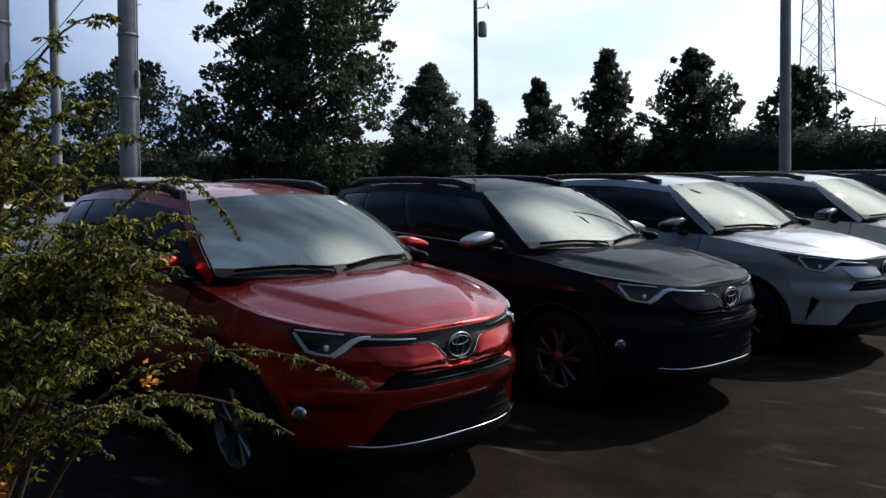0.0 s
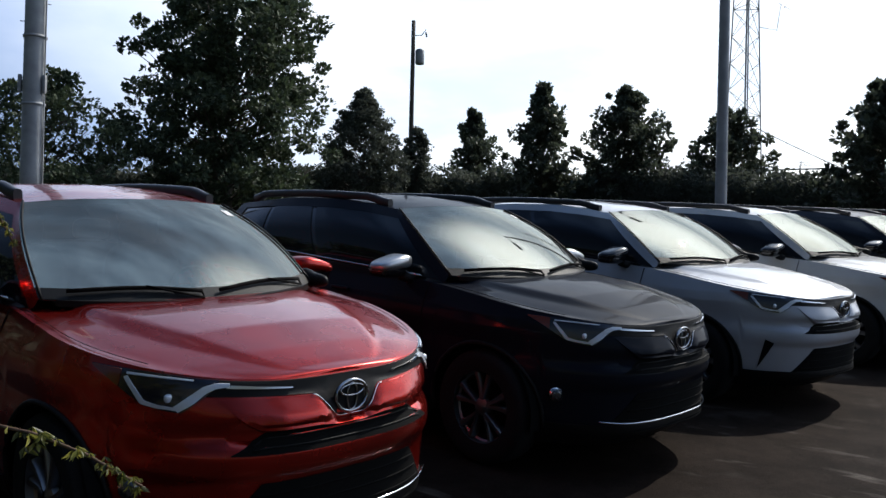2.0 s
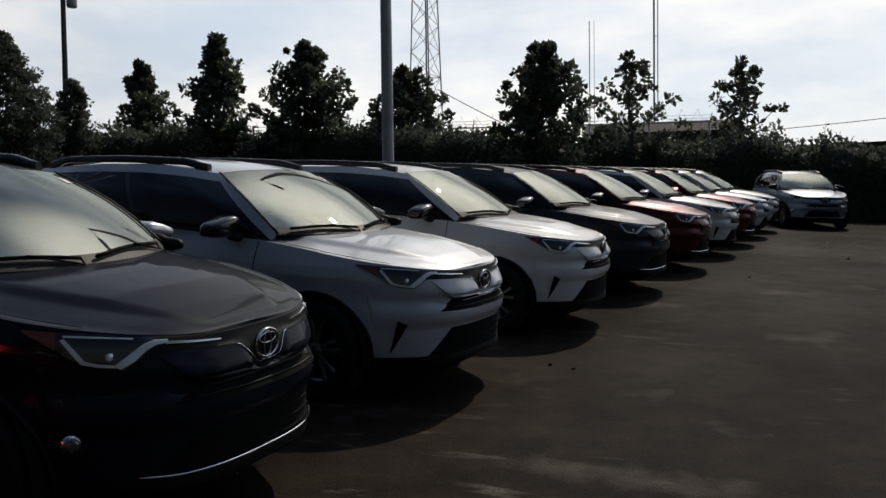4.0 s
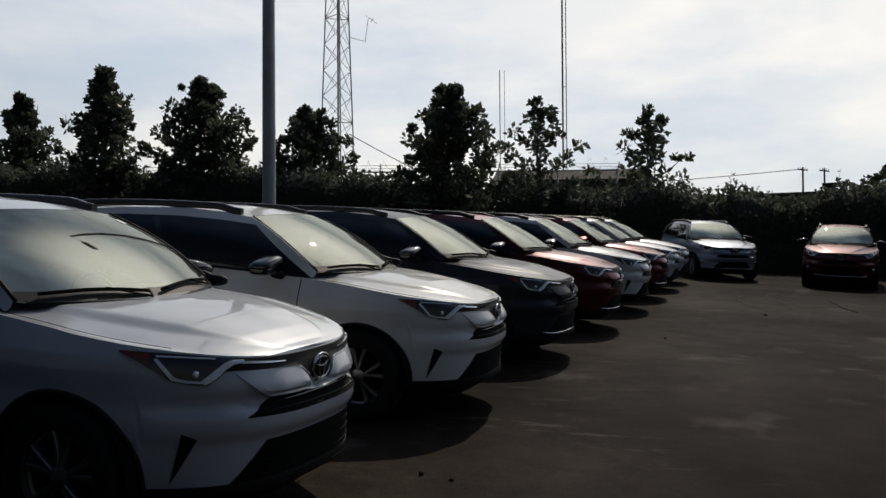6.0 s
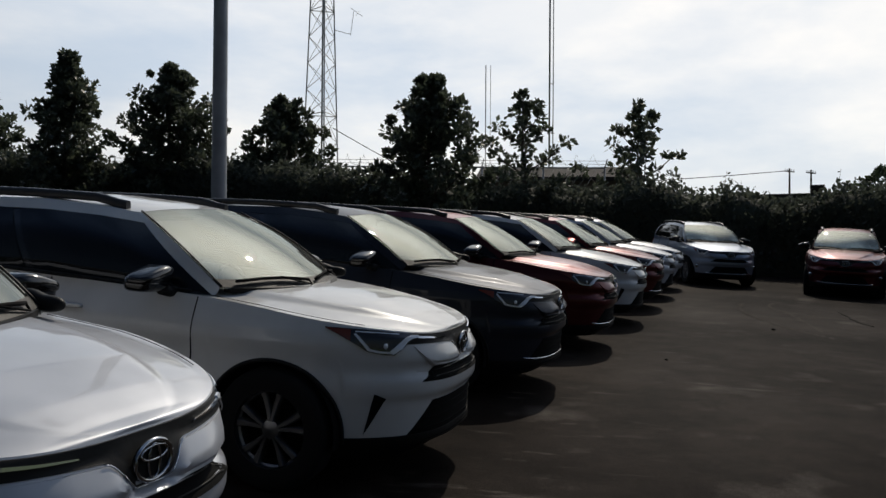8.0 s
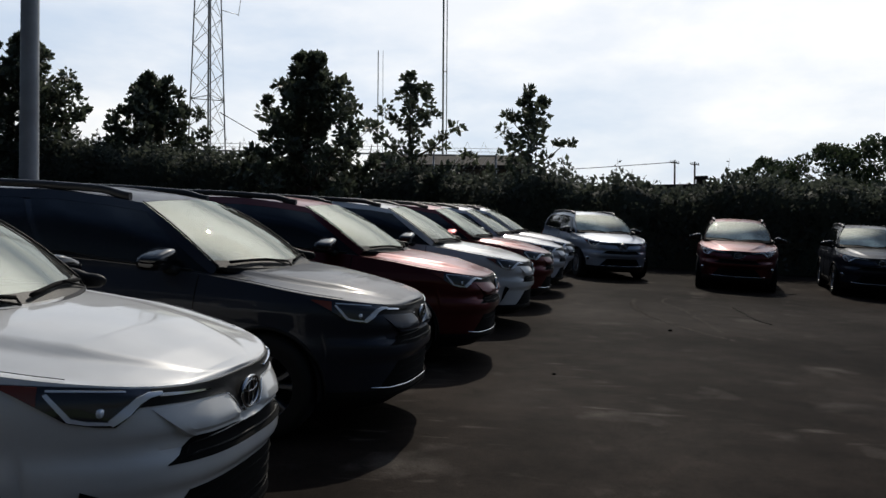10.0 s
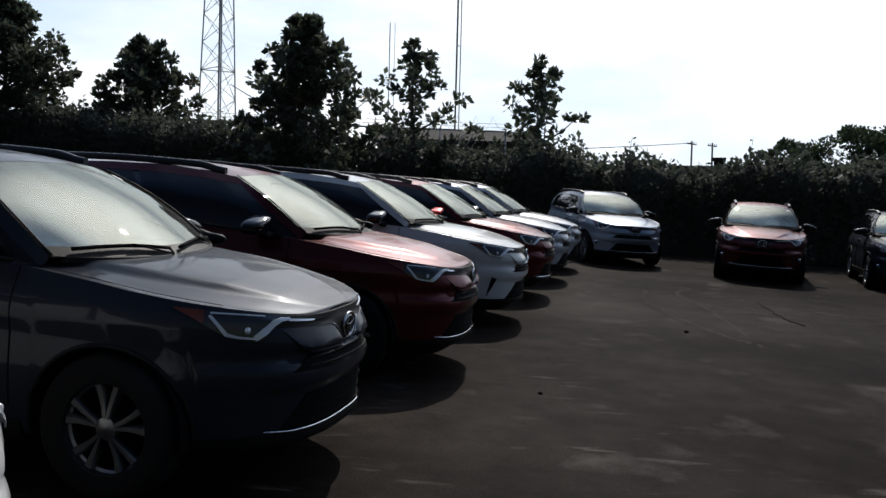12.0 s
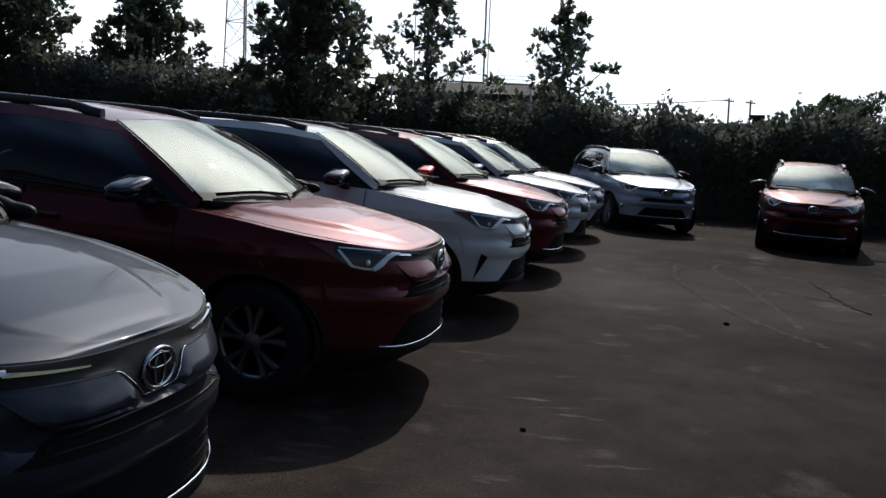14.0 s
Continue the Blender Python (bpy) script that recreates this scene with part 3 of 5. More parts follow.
            mesh("cowl_corner", [(x, y, z + 0.35 * min(0.0, x + 1.34) * -1) for x, y, z in v], f, TRIM, car)
        v, f = tube([screen(s * 0.985, t, 0.009) for t in lin(0, 1, 12)], 0.006, 6)
        mesh("pillar_seal", v, f, TRIM, car)
        v, f = grid([[side_glass(t, w, 0, s) for w in lin(0, 1, 10)] for t in lin(0.003, 1, 30)], flip=s > 0)
        mesh("cabin_side", *outward(v, f), GLOSS_BLACK, car)
        v, f = grid([[side_glass(t, w, 0.008, s) for w in lin(0.86, 1, 4)] for t in lin(0.0, 1, 30)], flip=s > 0)
        mesh("roof_side", *outward(v, f), PAINT_WHITE, car)
        v, f = grid([[side_glass(t, w, 0.007, s) for w in lin(0.0, 1, 8)] for t in lin(0.93, 1, 4)], flip=s > 0)
        mesh("roof_side", *outward(v, f), PAINT_WHITE, car)
        for t0, t1, nm in ((0.006, 0.43, "front_window"), (0.455, 0.70, "rear_window"), (0.725, 0.915, "quarter_window")):
            def fn(t, w, o, t0=t0, t1=t1):
                tt = t0 + (t1 - t0) * t
                lo, hi = 0.03, 0.86
                if nm == "quarter_window":
                    lo, hi = 0.06 + 0.40 * t, 0.84 - 0.10 * t
                return side_glass(tt, lo + (hi - lo) * w, 0.006 + o, s)
            v, f = patch(fn, lin(0, 1, 10), lin(0, 1, 8), 0.006, flip=s < 0)
            mesh(nm, v, f, TINT, car, label="dark tinted side glass")
        v, f = tube([side_glass(t, 0.03, 0.012, s) for t in lin(0.04, 0.90, 24)], 0.008, 6)
        mesh("belt_moulding", v, f, TRIM, car)
        # roof rail: a flat band on two broad feet
        rows = []
        for k, x in enumerate(lin(-2.16, -4.02, 25)):
            t = k / 24
            rise = min(1.0, t / 0.13, (1 - t) / 0.11)
            rise = rise * rise * (3 - 2 * rise)
            zc = 1.604 + 0.040 * rise + 0.022 * math.sin(math.pi * t)
            yc = 0.572 + 0.028 * math.sin(math.pi * t)
            th = 0.034 - 0.004 * rise
            wd = 0.024 + 0.008 * rise
            rows.append([(x, s * (yc + wd * math.copysign(abs(math.cos(q)) ** 0.6, math.cos(q))), zc + th * math.copysign(abs(math.sin(q)) ** 0.6, math.sin(q))) for q in lin(0, 2 * math.pi * 11 / 12, 12)])
        v, f = grid(rows, close=True)
        n0 = len(v)
        f = list(f) + [tuple(range(12)), tuple(range(n0 - 12, n0))]
        mesh("roof_rail", *outward(v, f, Vector((-3.1, s * 0.59, 1.64))), RAIL, car, label="black roof rail", angle=50)
        # mirror
        def housing(v):
            return [(x - 0.05 * max(0, abs(y) - 0.98), y, 1.12 + (z - 1.12) * (1.06 - 2.0 * max(0, abs(y) - 0.95))) for x, y, z in v]

        v, f = blob(-1.67, s * 0.995, 1.185, 0.088, 0.138, 0.072, 0.55)
        mir = mesh("mirror", housing(v), f, GLOSS_BLACK, car, label="door mirror")
        v, f = blob(-1.652, s * 0.995, 1.217, 0.090, 0.141, 0.046, 0.55)
        v = housing(v)
        mesh("mirror_cap", v, f, GLOSS_BLACK, mir)
        v, f = tube([(-1.60, s * 0.83, 1.10), (-1.64, s * 0.93, 1.125)], [0.035, 0.03], 8)
        mesh("mirror_arm", v, f, TRIM, mir)
        v, f = patch(lambda t, w, o: (-1.40 - 0.22 * t - 0.06 * w, s * (0.815 + 0.03 * t - 0.06 * w + o), 1.10 + (0.005 + 0.15 * t) * w), lin(0, 1, 4), lin(0, 1, 4), 0.01, flip=s < 0)
        mesh("mirror_corner", v, f, TRIM, car)
    rows = []
    for t in lin(0, 1, 22):
        l = side_glass(t, 1, 0, 1)
        r = []
        for j in range(-10, 11):
            u = j / 10
            x = l[0] + 0.11 * (1 - t) * (1 - u * u)
            r.append((x, u * l[1], l[2] + (0.035 + 0.018 * math.sin(math.pi * t)) * (1 - abs(u) ** 2.5)))
        rows.append(r)
    rows.append([(x - 0.16, y, z - 0.015) for x, y, z in rows[-1]])
    v, f = grid(rows)
    mesh("roof", *outward(v, f), PAINT_WHITE, car)
    v, f = grid([[(x, y * 0.97, z - 0.035) for x, y, z in r] for r in rows[:-1]], flip=True)
    mesh("headliner", v, f, CABIN, car)
    # tailgate
    base = [wall(q, top_z(q)) for q in lin(0.80, 1.0, 12)]
    lower = base + [(x, -y, z) for x, y, z in base[::-1][1:]]
    n = len(lower)
    upper = [(-4.20 - 0.10 * math.sin(math.pi * i / (n - 1)), 0.575 * math.cos(math.pi * i / (n - 1)), 1.555 + 0.03 * math.sin(math.pi * i / (n - 1))) for i in range(n)]
    v, f = grid([[tuple(a[k] + (b[k] - a[k]) * t for k in range(3)) for a, b in zip(lower, upper)] for t in (0, 0.25, 0.5, 0.75, 1)])
    mesh("rear_screen", *outward(v, f), TINT, car)
    for s in (1, -1):
        v, f = patch(lambda q, t, o: wall(q, 0.92 + 0.20 * t, 0.012 + o, s), lin(0.80, 0.90, 8), lin(0, 1, 5), 0.02, flip=s < 0)
        mesh("tail_light", v, f, REDLENS, car)
    # inside
    for y in (0.37, -0.37):
        v, f = join(blob(-2.35, y, 0.62, 0.27, 0.25, 0.12, 0.5), blob(-2.66, y, 0.95, 0.11, 0.24, 0.36, 0.5), blob(-2.72, y, 1.39, 0.06, 0.13, 0.10, 0.6))
        mesh("front_seat", v, f, SEAT, car)
    v, f = join(blob(-3.35, 0, 0.95, 0.12, 0.62, 0.34, 0.4), blob(-3.42, 0.35, 1.36, 0.05, 0.13, 0.08, 0.6), blob(-3.42, -0.35, 1.36, 0.05, 0.13, 0.08, 0.6))
    mesh("rear_seat", v, f, SEAT, car)
    v, f = patch(lambda u, t, o: (-1.20 - 0.22 * u * u - 0.62 * t, 0.72 * u, 1.085 + 0.03 * math.sin(math.pi * t) - 0.10 * max(0, t - 0.8) + o), lin(-1, 1, 13), lin(0, 1, 7), 0.30)
    mesh("dashboard", v, f, DASH, car)
    v, f = tube([(-1.93 - 0.08 * math.cos(a), 0.37 + 0.18 * math.sin(a), 1.02 + 0.17 * math.cos(a)) for a in lin(0, 2 * math.pi, 25)], 0.015, 6)
    mesh("steering_wheel", v, f, DASH, car)
    v, f = blob(-1.95, 0.0, 1.50, 0.02, 0.12, 0.035, 0.5)
    mesh("rearview_mirror", v, f, DASH, car)
    v, f = patch(lambda u, t, o: screen(u, t, o - 0.012), lin(-0.10, 0.10, 5), lin(0.86, 0.99, 4), 0.02)
    mesh("camera_housing", v, f, DASH, car)
    v, f = patch(lambda u, t, o: screen(u, t, o + 0.003), lin(0.80, 0.88, 3), lin(0.80, 0.88, 3), 0.004)
    mesh("window_sticker", v, f, STICKER, glass)
    # wipers and cowl
    v, f = patch(lambda u, t, o: (-1.03 - 0.25 * u * u - 0.07 * t, 0.70 * u, 1.127 + 0.012 * u * u + 0.004 * t + o), lin(-1, 1, 15), (0, 0.5, 1), 0.03)
    mesh("cowl", v, f, TRIM, car)
    for y0, y1, k in ((0.62, 0.02, 0.045), (-0.08, -0.66, 0.04)):
        pts = [screen(y / 0.765, 0.04 + k * math.sin(math.pi * min(1, i / 9)) * 0.8, 0.022) for i, y in enumerate(lin(y0, y1, 10))]
        v, f = tube(pts, 0.011, 6)
        v2, f2 = tube([pts[0], (pts[0][0] + 0.03, pts[0][1], pts[0][2] - 0.03), (pts[4][0] + 0.01, pts[4][1], pts[4][2] + 0.010)], 0.006, 6)
        v, f = join((v, f), (v2, f2))
        mesh("wiper", v, f, UNDER, car)
    # front
    def zt(y):
        return top_z(q_of(y))

    def dip(y):
        a = abs(y)
        k = min(1, max(0, (a - 0.055) / 0.125))
        return 0.760 + (0.856 + 0.035 * a - 0.760) * (k * k * (3 - 2 * k))

    def ribbon(name, path, widths, off, mat, parent, side, deep=0.012):
        """A strip on the front that follows (sideways, height) points, with a width at each."""
        pts, ws = [], []
        for (a, w0), (c, w1) in zip(zip(path, widths), zip(path[1:], widths[1:])):
            for k in range(6):
                pts.append((a[0] + (c[0] - a[0]) * k / 6, a[1] + (c[1] - a[1]) * k / 6))
                ws.append(w0 + (w1 - w0) * k / 6)
        pts.append(path[-1]), ws.append(widths[-1])
        nrm = []
        for i in range(len(pts)):
            a, c = pts[max(i - 1, 0)], pts[min(i + 1, len(pts) - 1)]
            dy, dz = (c[0] - a[0]) * 1.4, c[1] - a[1]
            k = math.hypot(dy, dz) or 1
            nrm.append((-dz / k / 1.4, dy / k))

        def fn(u, t, o):
            i = int(u)
            h = ws[i] * (t - 0.5)
            return face(side * (pts[i][0] + nrm[i][0] * h), pts[i][1] + nrm[i][1] * h, off + o)
        v, f = patch(fn, list(range(len(pts))), (0, 0.5, 1), deep)
        return mesh(name, *outward(v, f), mat, parent)

    v, f = patch(lambda y, t, o: face(y, dip(y) + (zt(y) - 0.006 - dip(y)) * t, 0.006 + o), lin(-0.60, 0.60, 61), lin(0, 1, 6), 0.02)
    grille = mesh("grille", v, f, TRIM, car, label="gloss black upper grille")
    for s in (1, -1):
        ribbon("chrome_strip", [(0.27, 0.894), (0.40, 0.903), (0.53, 0.915)], (0.005, 0.009, 0.013), 0.014, CHROME, grille, s)
        v, f = tube([face(s * y, dip(y) - 0.004, 0.012) for y in lin(0.0, 0.19, 16)], 0.0022, 6)
        mesh("chrome_edge", v, f, CHROME, grille)
    ex = face(0, 0.833, 0)[0]
    v, f = blob(ex + 0.008, 0, 0.833, 0.010, 0.084, 0.066, 1.0)
    mesh("badge_plate", v, f, TRIM, grille)
    ring = [(ex + 0.020, 0.082 * math.cos(a), 0.833 + 0.064 * math.sin(a)) for a in lin(0, 2 * math.pi, 33)]
    hor = [(ex + 0.022, 0.060 * math.cos(a), 0.857 + 0.023 * math.sin(a)) for a in lin(0, 2 * math.pi, 25)]
    ver = [(ex + 0.022, 0.026 * math.cos(a), 0.830 + 0.056 * math.sin(a)) for a in lin(0, 2 * math.pi, 25)]
    v, f = join(tube(ring, 0.0075, 8, False), tube(hor, 0.0045, 6, False), tube(ver, 0.0045, 6, False))
    mesh("badge", v, f, DARK_CHROME, car, label="chrome oval badge")

    # the raised panel under the grille, leaning back towards its top
    def panel(y, t, o):
        a = abs(y)
        lo = 0.728 + 0.135 * min(1, max(0, (a - 0.40) / 0.155)) ** 1.3
        hi = max(dip(y) - 0.010, lo + 0.004)
        edge = min(1.0, t / 0.10) * min(1.0, (0.560 - a) / 0.24)
        return face(y, lo + (hi - lo) * t, (0.046 - 0.040 * t) * edge + 0.001 + o)

    v, f = patch(panel, lin(-0.559, 0.559, 81), [0, 0.05, 0.10, 0.18, 0.3, 0.45, 0.6, 0.75, 0.9, 1.0], 0.02)
    mesh("bumper_panel", v, f, PAINT_WHITE, car, angle=35)

    # middle slot, lower intake, lip
    def slot_z(y, t):
        a = abs(y)
        lo = 0.650 + 0.02 * y * y
        hi = max(lo + 0.003, lo + 0.076 * (1 - max(0.0, (a - 0.39) / 0.125)))
        return lo + (hi - lo) * t

    v, f = patch(lambda y, t, o: face(y, slot_z(y, t), 0.003 + o), lin(-0.512, 0.512, 45), lin(0, 1, 5), 0.02)
    slot = mesh("bumper_slot", v, f, UNDER, car)
    for k in (0.35, 0.70):
        v, f = tube([face(y, slot_z(y, k), 0.004) for y in lin(-0.44, 0.44, 25)], 0.004, 5)
        mesh("slat", v, f, TRIM, slot)

    def intake_z(y, t):
        hi = 0.530 - 0.218 * min(1, max(0.0, abs(y) - 0.40) / 0.20)
        return 0.30 + (hi - 0.30) * t

    v, f = patch(lambda y, t, o: face(y, intake_z(y, t), 0.004 + o), lin(-0.60, 0.60, 49), lin(0, 1, 7), 0.02)
    intake = mesh("lower_intake", v, f, UNDER, car, label="black lower air intake")
    for k in (0.30, 0.55, 0.80):
        w = 0.40 + 0.17 * (1 - k)
        v, f = tube([face(y, 0.30 + 0.23 * k, 0.005) for y in lin(-w, w, 31)], 0.005, 5)
        mesh("slat", v, f, UNDER, intake)
    v, f = patch(lambda y, t, o: face(y, 0.195 + 0.145 * t, 0.008 + o), lin(-0.865, 0.865, 61), lin(0, 1, 4), 0.05)
    mesh("lower_valance", v, f, TRIM, car)
    # headlights: a long wedge, its lower corner inboard, with a bright guide along the lower edge
    for s in (1, -1):
        def lo(y):
            return float(np.interp(y, (0.555, 0.60, 0.655, 0.70, 0.750, 0.80, 0.853), (0.916, 0.872, 0.817, 0.824, 0.842, 0.905, 0.974)))

        def hi(y):
            return max(min(zt(y) - 0.006, float(np.interp(y, (0.55, 0.61, 0.69, 0.853), (0.938, 0.946, 0.957, 0.979)))), lo(y) + 0.002)

        def hl(y, t, o, a=0.0, b=1.0):
            return face(s * y, lo(y) + (hi(y) - lo(y)) * (a + (b - a) * t), o)

        v, f = patch(lambda y, t, o: hl(y, t, 0.007 + o), lin(0.556, 0.853, 34), lin(0, 1, 8), 0.02, flip=s < 0)
        lamp = mesh("headlight", v, f, LENS, car, label="clear headlight with dark housing")
        ribbon("running_light", [(0.786, 0.944), (0.746, 0.853), (0.715, 0.840), (0.664, 0.832)], (0.010, 0.015, 0.012, 0.010), 0.012, LAMP_SILVER, lamp, s)
        ribbon("running_light", [(0.668, 0.832), (0.630, 0.868), (0.598, 0.902), (0.565, 0.918), (0.52, 0.920)], (0.026, 0.034, 0.028, 0.020, 0.012), 0.014, LAMP_SILVER, lamp, s)
        ribbon("light_edge", [(0.785, 0.956), (0.72, 0.949), (0.63, 0.938)], (0.007, 0.006, 0.005), 0.012, LAMP_SILVER, lamp, s)
        px, py, pz = hl(0.690, 0.36, 0.0)
        v, f = blob(px + 0.004, py, pz, 0.012, 0.020, 0.017, 0.8)
        mesh("projector_lens", v, f, LAMP_SILVER, lamp)
        v, f = patch(lambda y, t, o: hl(y, t, 0.011 + o, 0.04, 0.94), lin(0.797, 0.851, 10), lin(0, 1, 4), 0.012, flip=s < 0)
        mesh("side_marker", v, f, AMBER, lamp)
    for ax in (AXLE_F, AXLE_R):
        for s in (1, -1):
            wheel_parts(car, ax, s)
    return car


def fog_round(car):
    for s in (1, -1):
        px, py, pz = face(s * 0.772, 0.515, 0.004)
        d = Vector((0.80, 0.60 * s, 0)).normalized()
        fog = mesh("fog_light", *tube([Vector((px, py, pz)) - d * 0.03, Vector((px, py, pz)) + d * 0.010], [0.046, 0.043], 24), CHROME, car, label="round chrome fog light")
        v, f = tube([Vector((px, py, pz)), Vector((px, py, pz)) + d * 0.018, Vector((px, py, pz)) + d * 0.022], [0.036, 0.032, 0.012], 20)
        mesh("fog_lens", v, f, FOGLENS, fog)


def chrome_lip(car):
    v, f = tube([face(y, 0.352 + 0.10 * max(0, abs(y) - 0.5), 0.018) for y in lin(-0.62, 0.62, 37)], 0.0060, 6)
    mesh("chrome_lip", v, f, CHROME, car)


def chrome_belt(car):
    for s in (1, -1):
        v, f = tube([side_glass(t, 0.045, 0.018, s) for t in lin(0.05, 0.90, 24)], 0.006, 6)
        mesh("belt_strip", v, f, CHROME, car)


def fog_fin(car):
    for s in (1, -1):
        v, f = patch(lambda t, w, o: face(s * (0.752 - 0.028 * w - 0.042 * t * w), 0.362 + (0.238 - 0.030 * t) * w, 0.005 + o), lin(0, 1, 8), lin(0, 1, 8), 0.02, flip=s < 0)
        mesh("bumper_vent", v, f, UNDER, car, label="black fin-shaped bumper vent")


def finish(car, colour, cap, label, place):
    """Paints a copy of the car and parks it."""
    for ob in car.children_recursive:
        if ob.type == "MESH" and ob.data.materials[0] == PAINT_WHITE:
            ob.material_slots[0].link = "OBJECT"
            ob.material_slots[0].material = colour
        elif ob.name.split(".")[0] == "mirror_cap":
            ob.material_slots[0].link = "OBJECT"
            ob.material_slots[0].material = cap
    car.matrix_basis = place
    car["label"] = label


CAR_A = build_car()
CAR_B = copy_thing(CAR_A, Matrix())
CAR_C = copy_thing(CAR_A, Matrix())
fog_round(CAR_A)
chrome_lip(CAR_A)
chrome_belt(CAR_A)
fog_fin(CAR_B)
chrome_lip(CAR_C)
# x, y on the lot, heading, paint, mirror cap, fog lights, label
TRUCK_AT = (-5.62, 9.82, 41)
PARKED = [
    (0.108, 4.522, -49.1, PAINT_RED, PAINT_RED, 0, "bright red compact car with black roof rails, parked on asphalt"),
    (2.117, 6.091, -50.1, PAINT_BLACK, SATIN, 0, "black compact car with bright mirror caps, beside the red car"),
    (4.109, 7.674, -53.9, PAINT_SILVER, GLOSS_BLACK, 1, "pale silver compact car with black mirrors, parked in a row"),
    (6.435, 9.369, -50.5, PAINT_WHITE, GLOSS_BLACK, 1, "white compact car with black mirrors, parked in a row"),
    (8.717, 11.079, -52.8, PAINT_GREY, GLOSS_BLACK, 2, "dark grey compact car, parked beside the white one"),
    (11.091, 12.768, -51.1, PAINT_MAROON, GLOSS_BLACK, 2, "dark maroon compact car, parked beside the grey one"),
    (13.411, 14.462, -50.4, PAINT_WHITE, GLOSS_BLACK, 1, "white compact car with dark windows, far along the row"),
    (15.5, 16.0, -51, PAINT_MAROON, PAINT_RED, 0, "dark red compact car with red mirrors, far along the row"),
    (17.5, 17.5, -51, PAINT_SILVER, GLOSS_BLACK, 1, "silver compact car, far along the row"),
    (19.4, 18.95, -51, PAINT_SILVER, GLOSS_BLACK, 1, "pale silver compact car at the row's far end"),
    (21.4, 19.1, -120, PAINT_BLUEGREY, GLOSS_BLACK, 0, "blue-grey compact car parked against the hedge"),
    (22.1, 16.4, -148, PAINT_MAROON, GLOSS_BLACK, 0, "dark red compact car parked in front of the hedge"),
    (24.25, 14.1, -148, PAINT_GREY, GLOSS_BLACK, 0, "dark grey compact car parked in front of the hedge"),
]
for x, y, turn, colour, cap, kind_, label in PARKED:
    src = (CAR_A, CAR_B, CAR_C)[kind_]
    c = copy_thing(src, Matrix())
    finish(c, colour, cap, label, lot(x, y, turn) @ pose(0, 0, 0.02))
for src in (CAR_A, CAR_B, CAR_C):
    for o in [src, *src.children_recursive]:
        bpy.data.objects.remove(o)


def pickup_truck(place):
    """A white pickup seen from its bed's side; the rear end is at x = 0, the front at x = 5.4."""
    truck = empty("pickup_truck", place, "white pickup truck with a black-railed bed, parked behind the red car", "truck")

    def flank(x0, x1, zs, y, name, mat, parent):
        def fn(t, w, o):
            z = zs[0] + (zs[1] - zs[0]) * w
            for ax in (1.15, 4.35):
                x = x0 + (x1 - x0) * t
                d2 = 0.45 ** 2 - (x - ax) ** 2
                if d2 > 0:
                    lo = 0.39 + math.sqrt(d2)
                    z = max(z, lo + (zs[1] - lo) * w)
            crease = 0.018 * math.sin(math.pi * w) + 0.012 * math.exp(-((w - 0.72) / 0.06) ** 2)
            return (x0 + (x1 - x0) * t, math.copysign(abs(y) + crease + o, y), z)
        v, f = patch(fn, lin(0, 1, 40), lin(0, 1, 16), 0.03)
        return mesh(name, v, f, mat, parent, angle=40)

    for y in (-0.94, 0.94):
        side = flank(0.0, 1.98, (0.50, 1.27), y, "bed_side", WHITE_METAL, truck)
        s = math.copysign(1, y)
        mesh("bed_rail", *tube([(x, y - s * 0.02, 1.29) for x in lin(0.05, 1.95, 8)], 0.038, 8), TRIM, side, label="black plastic bed rail")
        v, f = patch(lambda t, w, o: (-0.02 + 0.13 * t, y + s * (0.02 + o), 0.84 + 0.36 * w), lin(0, 1, 4), lin(0, 1, 6), 0.02)
        mesh("tail_light", v, f, REDLENS, truck)
        flank(2.02, 5.30, (0.50, 1.16), y, "cab_side", WHITE_METAL, truck)
        v, f = patch(lambda t, w, o: (2.06 + 0.10 * w + (1.62 - 0.50 * w) * t, y - s * (0.03 + 0.17 * w - o), 1.16 + 0.46 * w), lin(0, 1, 8), lin(0, 1, 6), 0.02)
        mesh("side_window", v, f, TINT, truck)
        mesh("mirror", *blob(3.62, y + s * 0.16, 1.24, 0.05, 0.11, 0.10, 0.5), GLOSS_BLACK, truck)
    v, f = patch(lambda t, w, o: (-0.01 - o - 0.012 * math.sin(math.pi * w), -0.86 + 1.72 * t, 0.62 + 0.66 * w), lin(0, 1, 12), lin(0, 1, 8), 0.05)
    gate = mesh("tailgate", v, f, WHITE_METAL, truck)
    mesh("gate_handle", *box(-0.075, -0.058, -0.14, 0.14, 1.08, 1.15), TRIM, gate, smooth=False)
    mesh("rear_bumper", *blob(-0.10, 0, 0.52, 0.10, 0.93, 0.09, 0.3), CHROME, truck)
    v, f = patch(lambda t, w, o: (0.06 + 1.88 * t, -0.86 + 1.72 * w, 1.305 + 0.030 * math.sin(math.pi * w) + o), lin(0, 1, 12), lin(0, 1, 10), 0.02)
    mesh("bed_cover", v, f, STICKER, truck, label="pale flat bed cover")
    v, f = patch(lambda t, w, o: (2.14 + 1.02 * t, (-0.74 + 1.48 * w), 1.62 + 0.035 * math.sin(math.pi * w) + 0.02 * math.sin(math.pi * t) + o), lin(0, 1, 10), lin(0, 1, 10), 0.03)
    mesh("roof", v, f, WHITE_METAL, truck)
    v, f = patch(lambda t, w, o: (3.16 + 0.62 * w, (-0.74 - 0.17 * w + (1.48 + 0.34 * w) * t), 1.62 - 0.46 * w + o), lin(0, 1, 10), lin(0, 1, 8), 0.01)
    mesh("windscreen", v, f, TINT, truck)
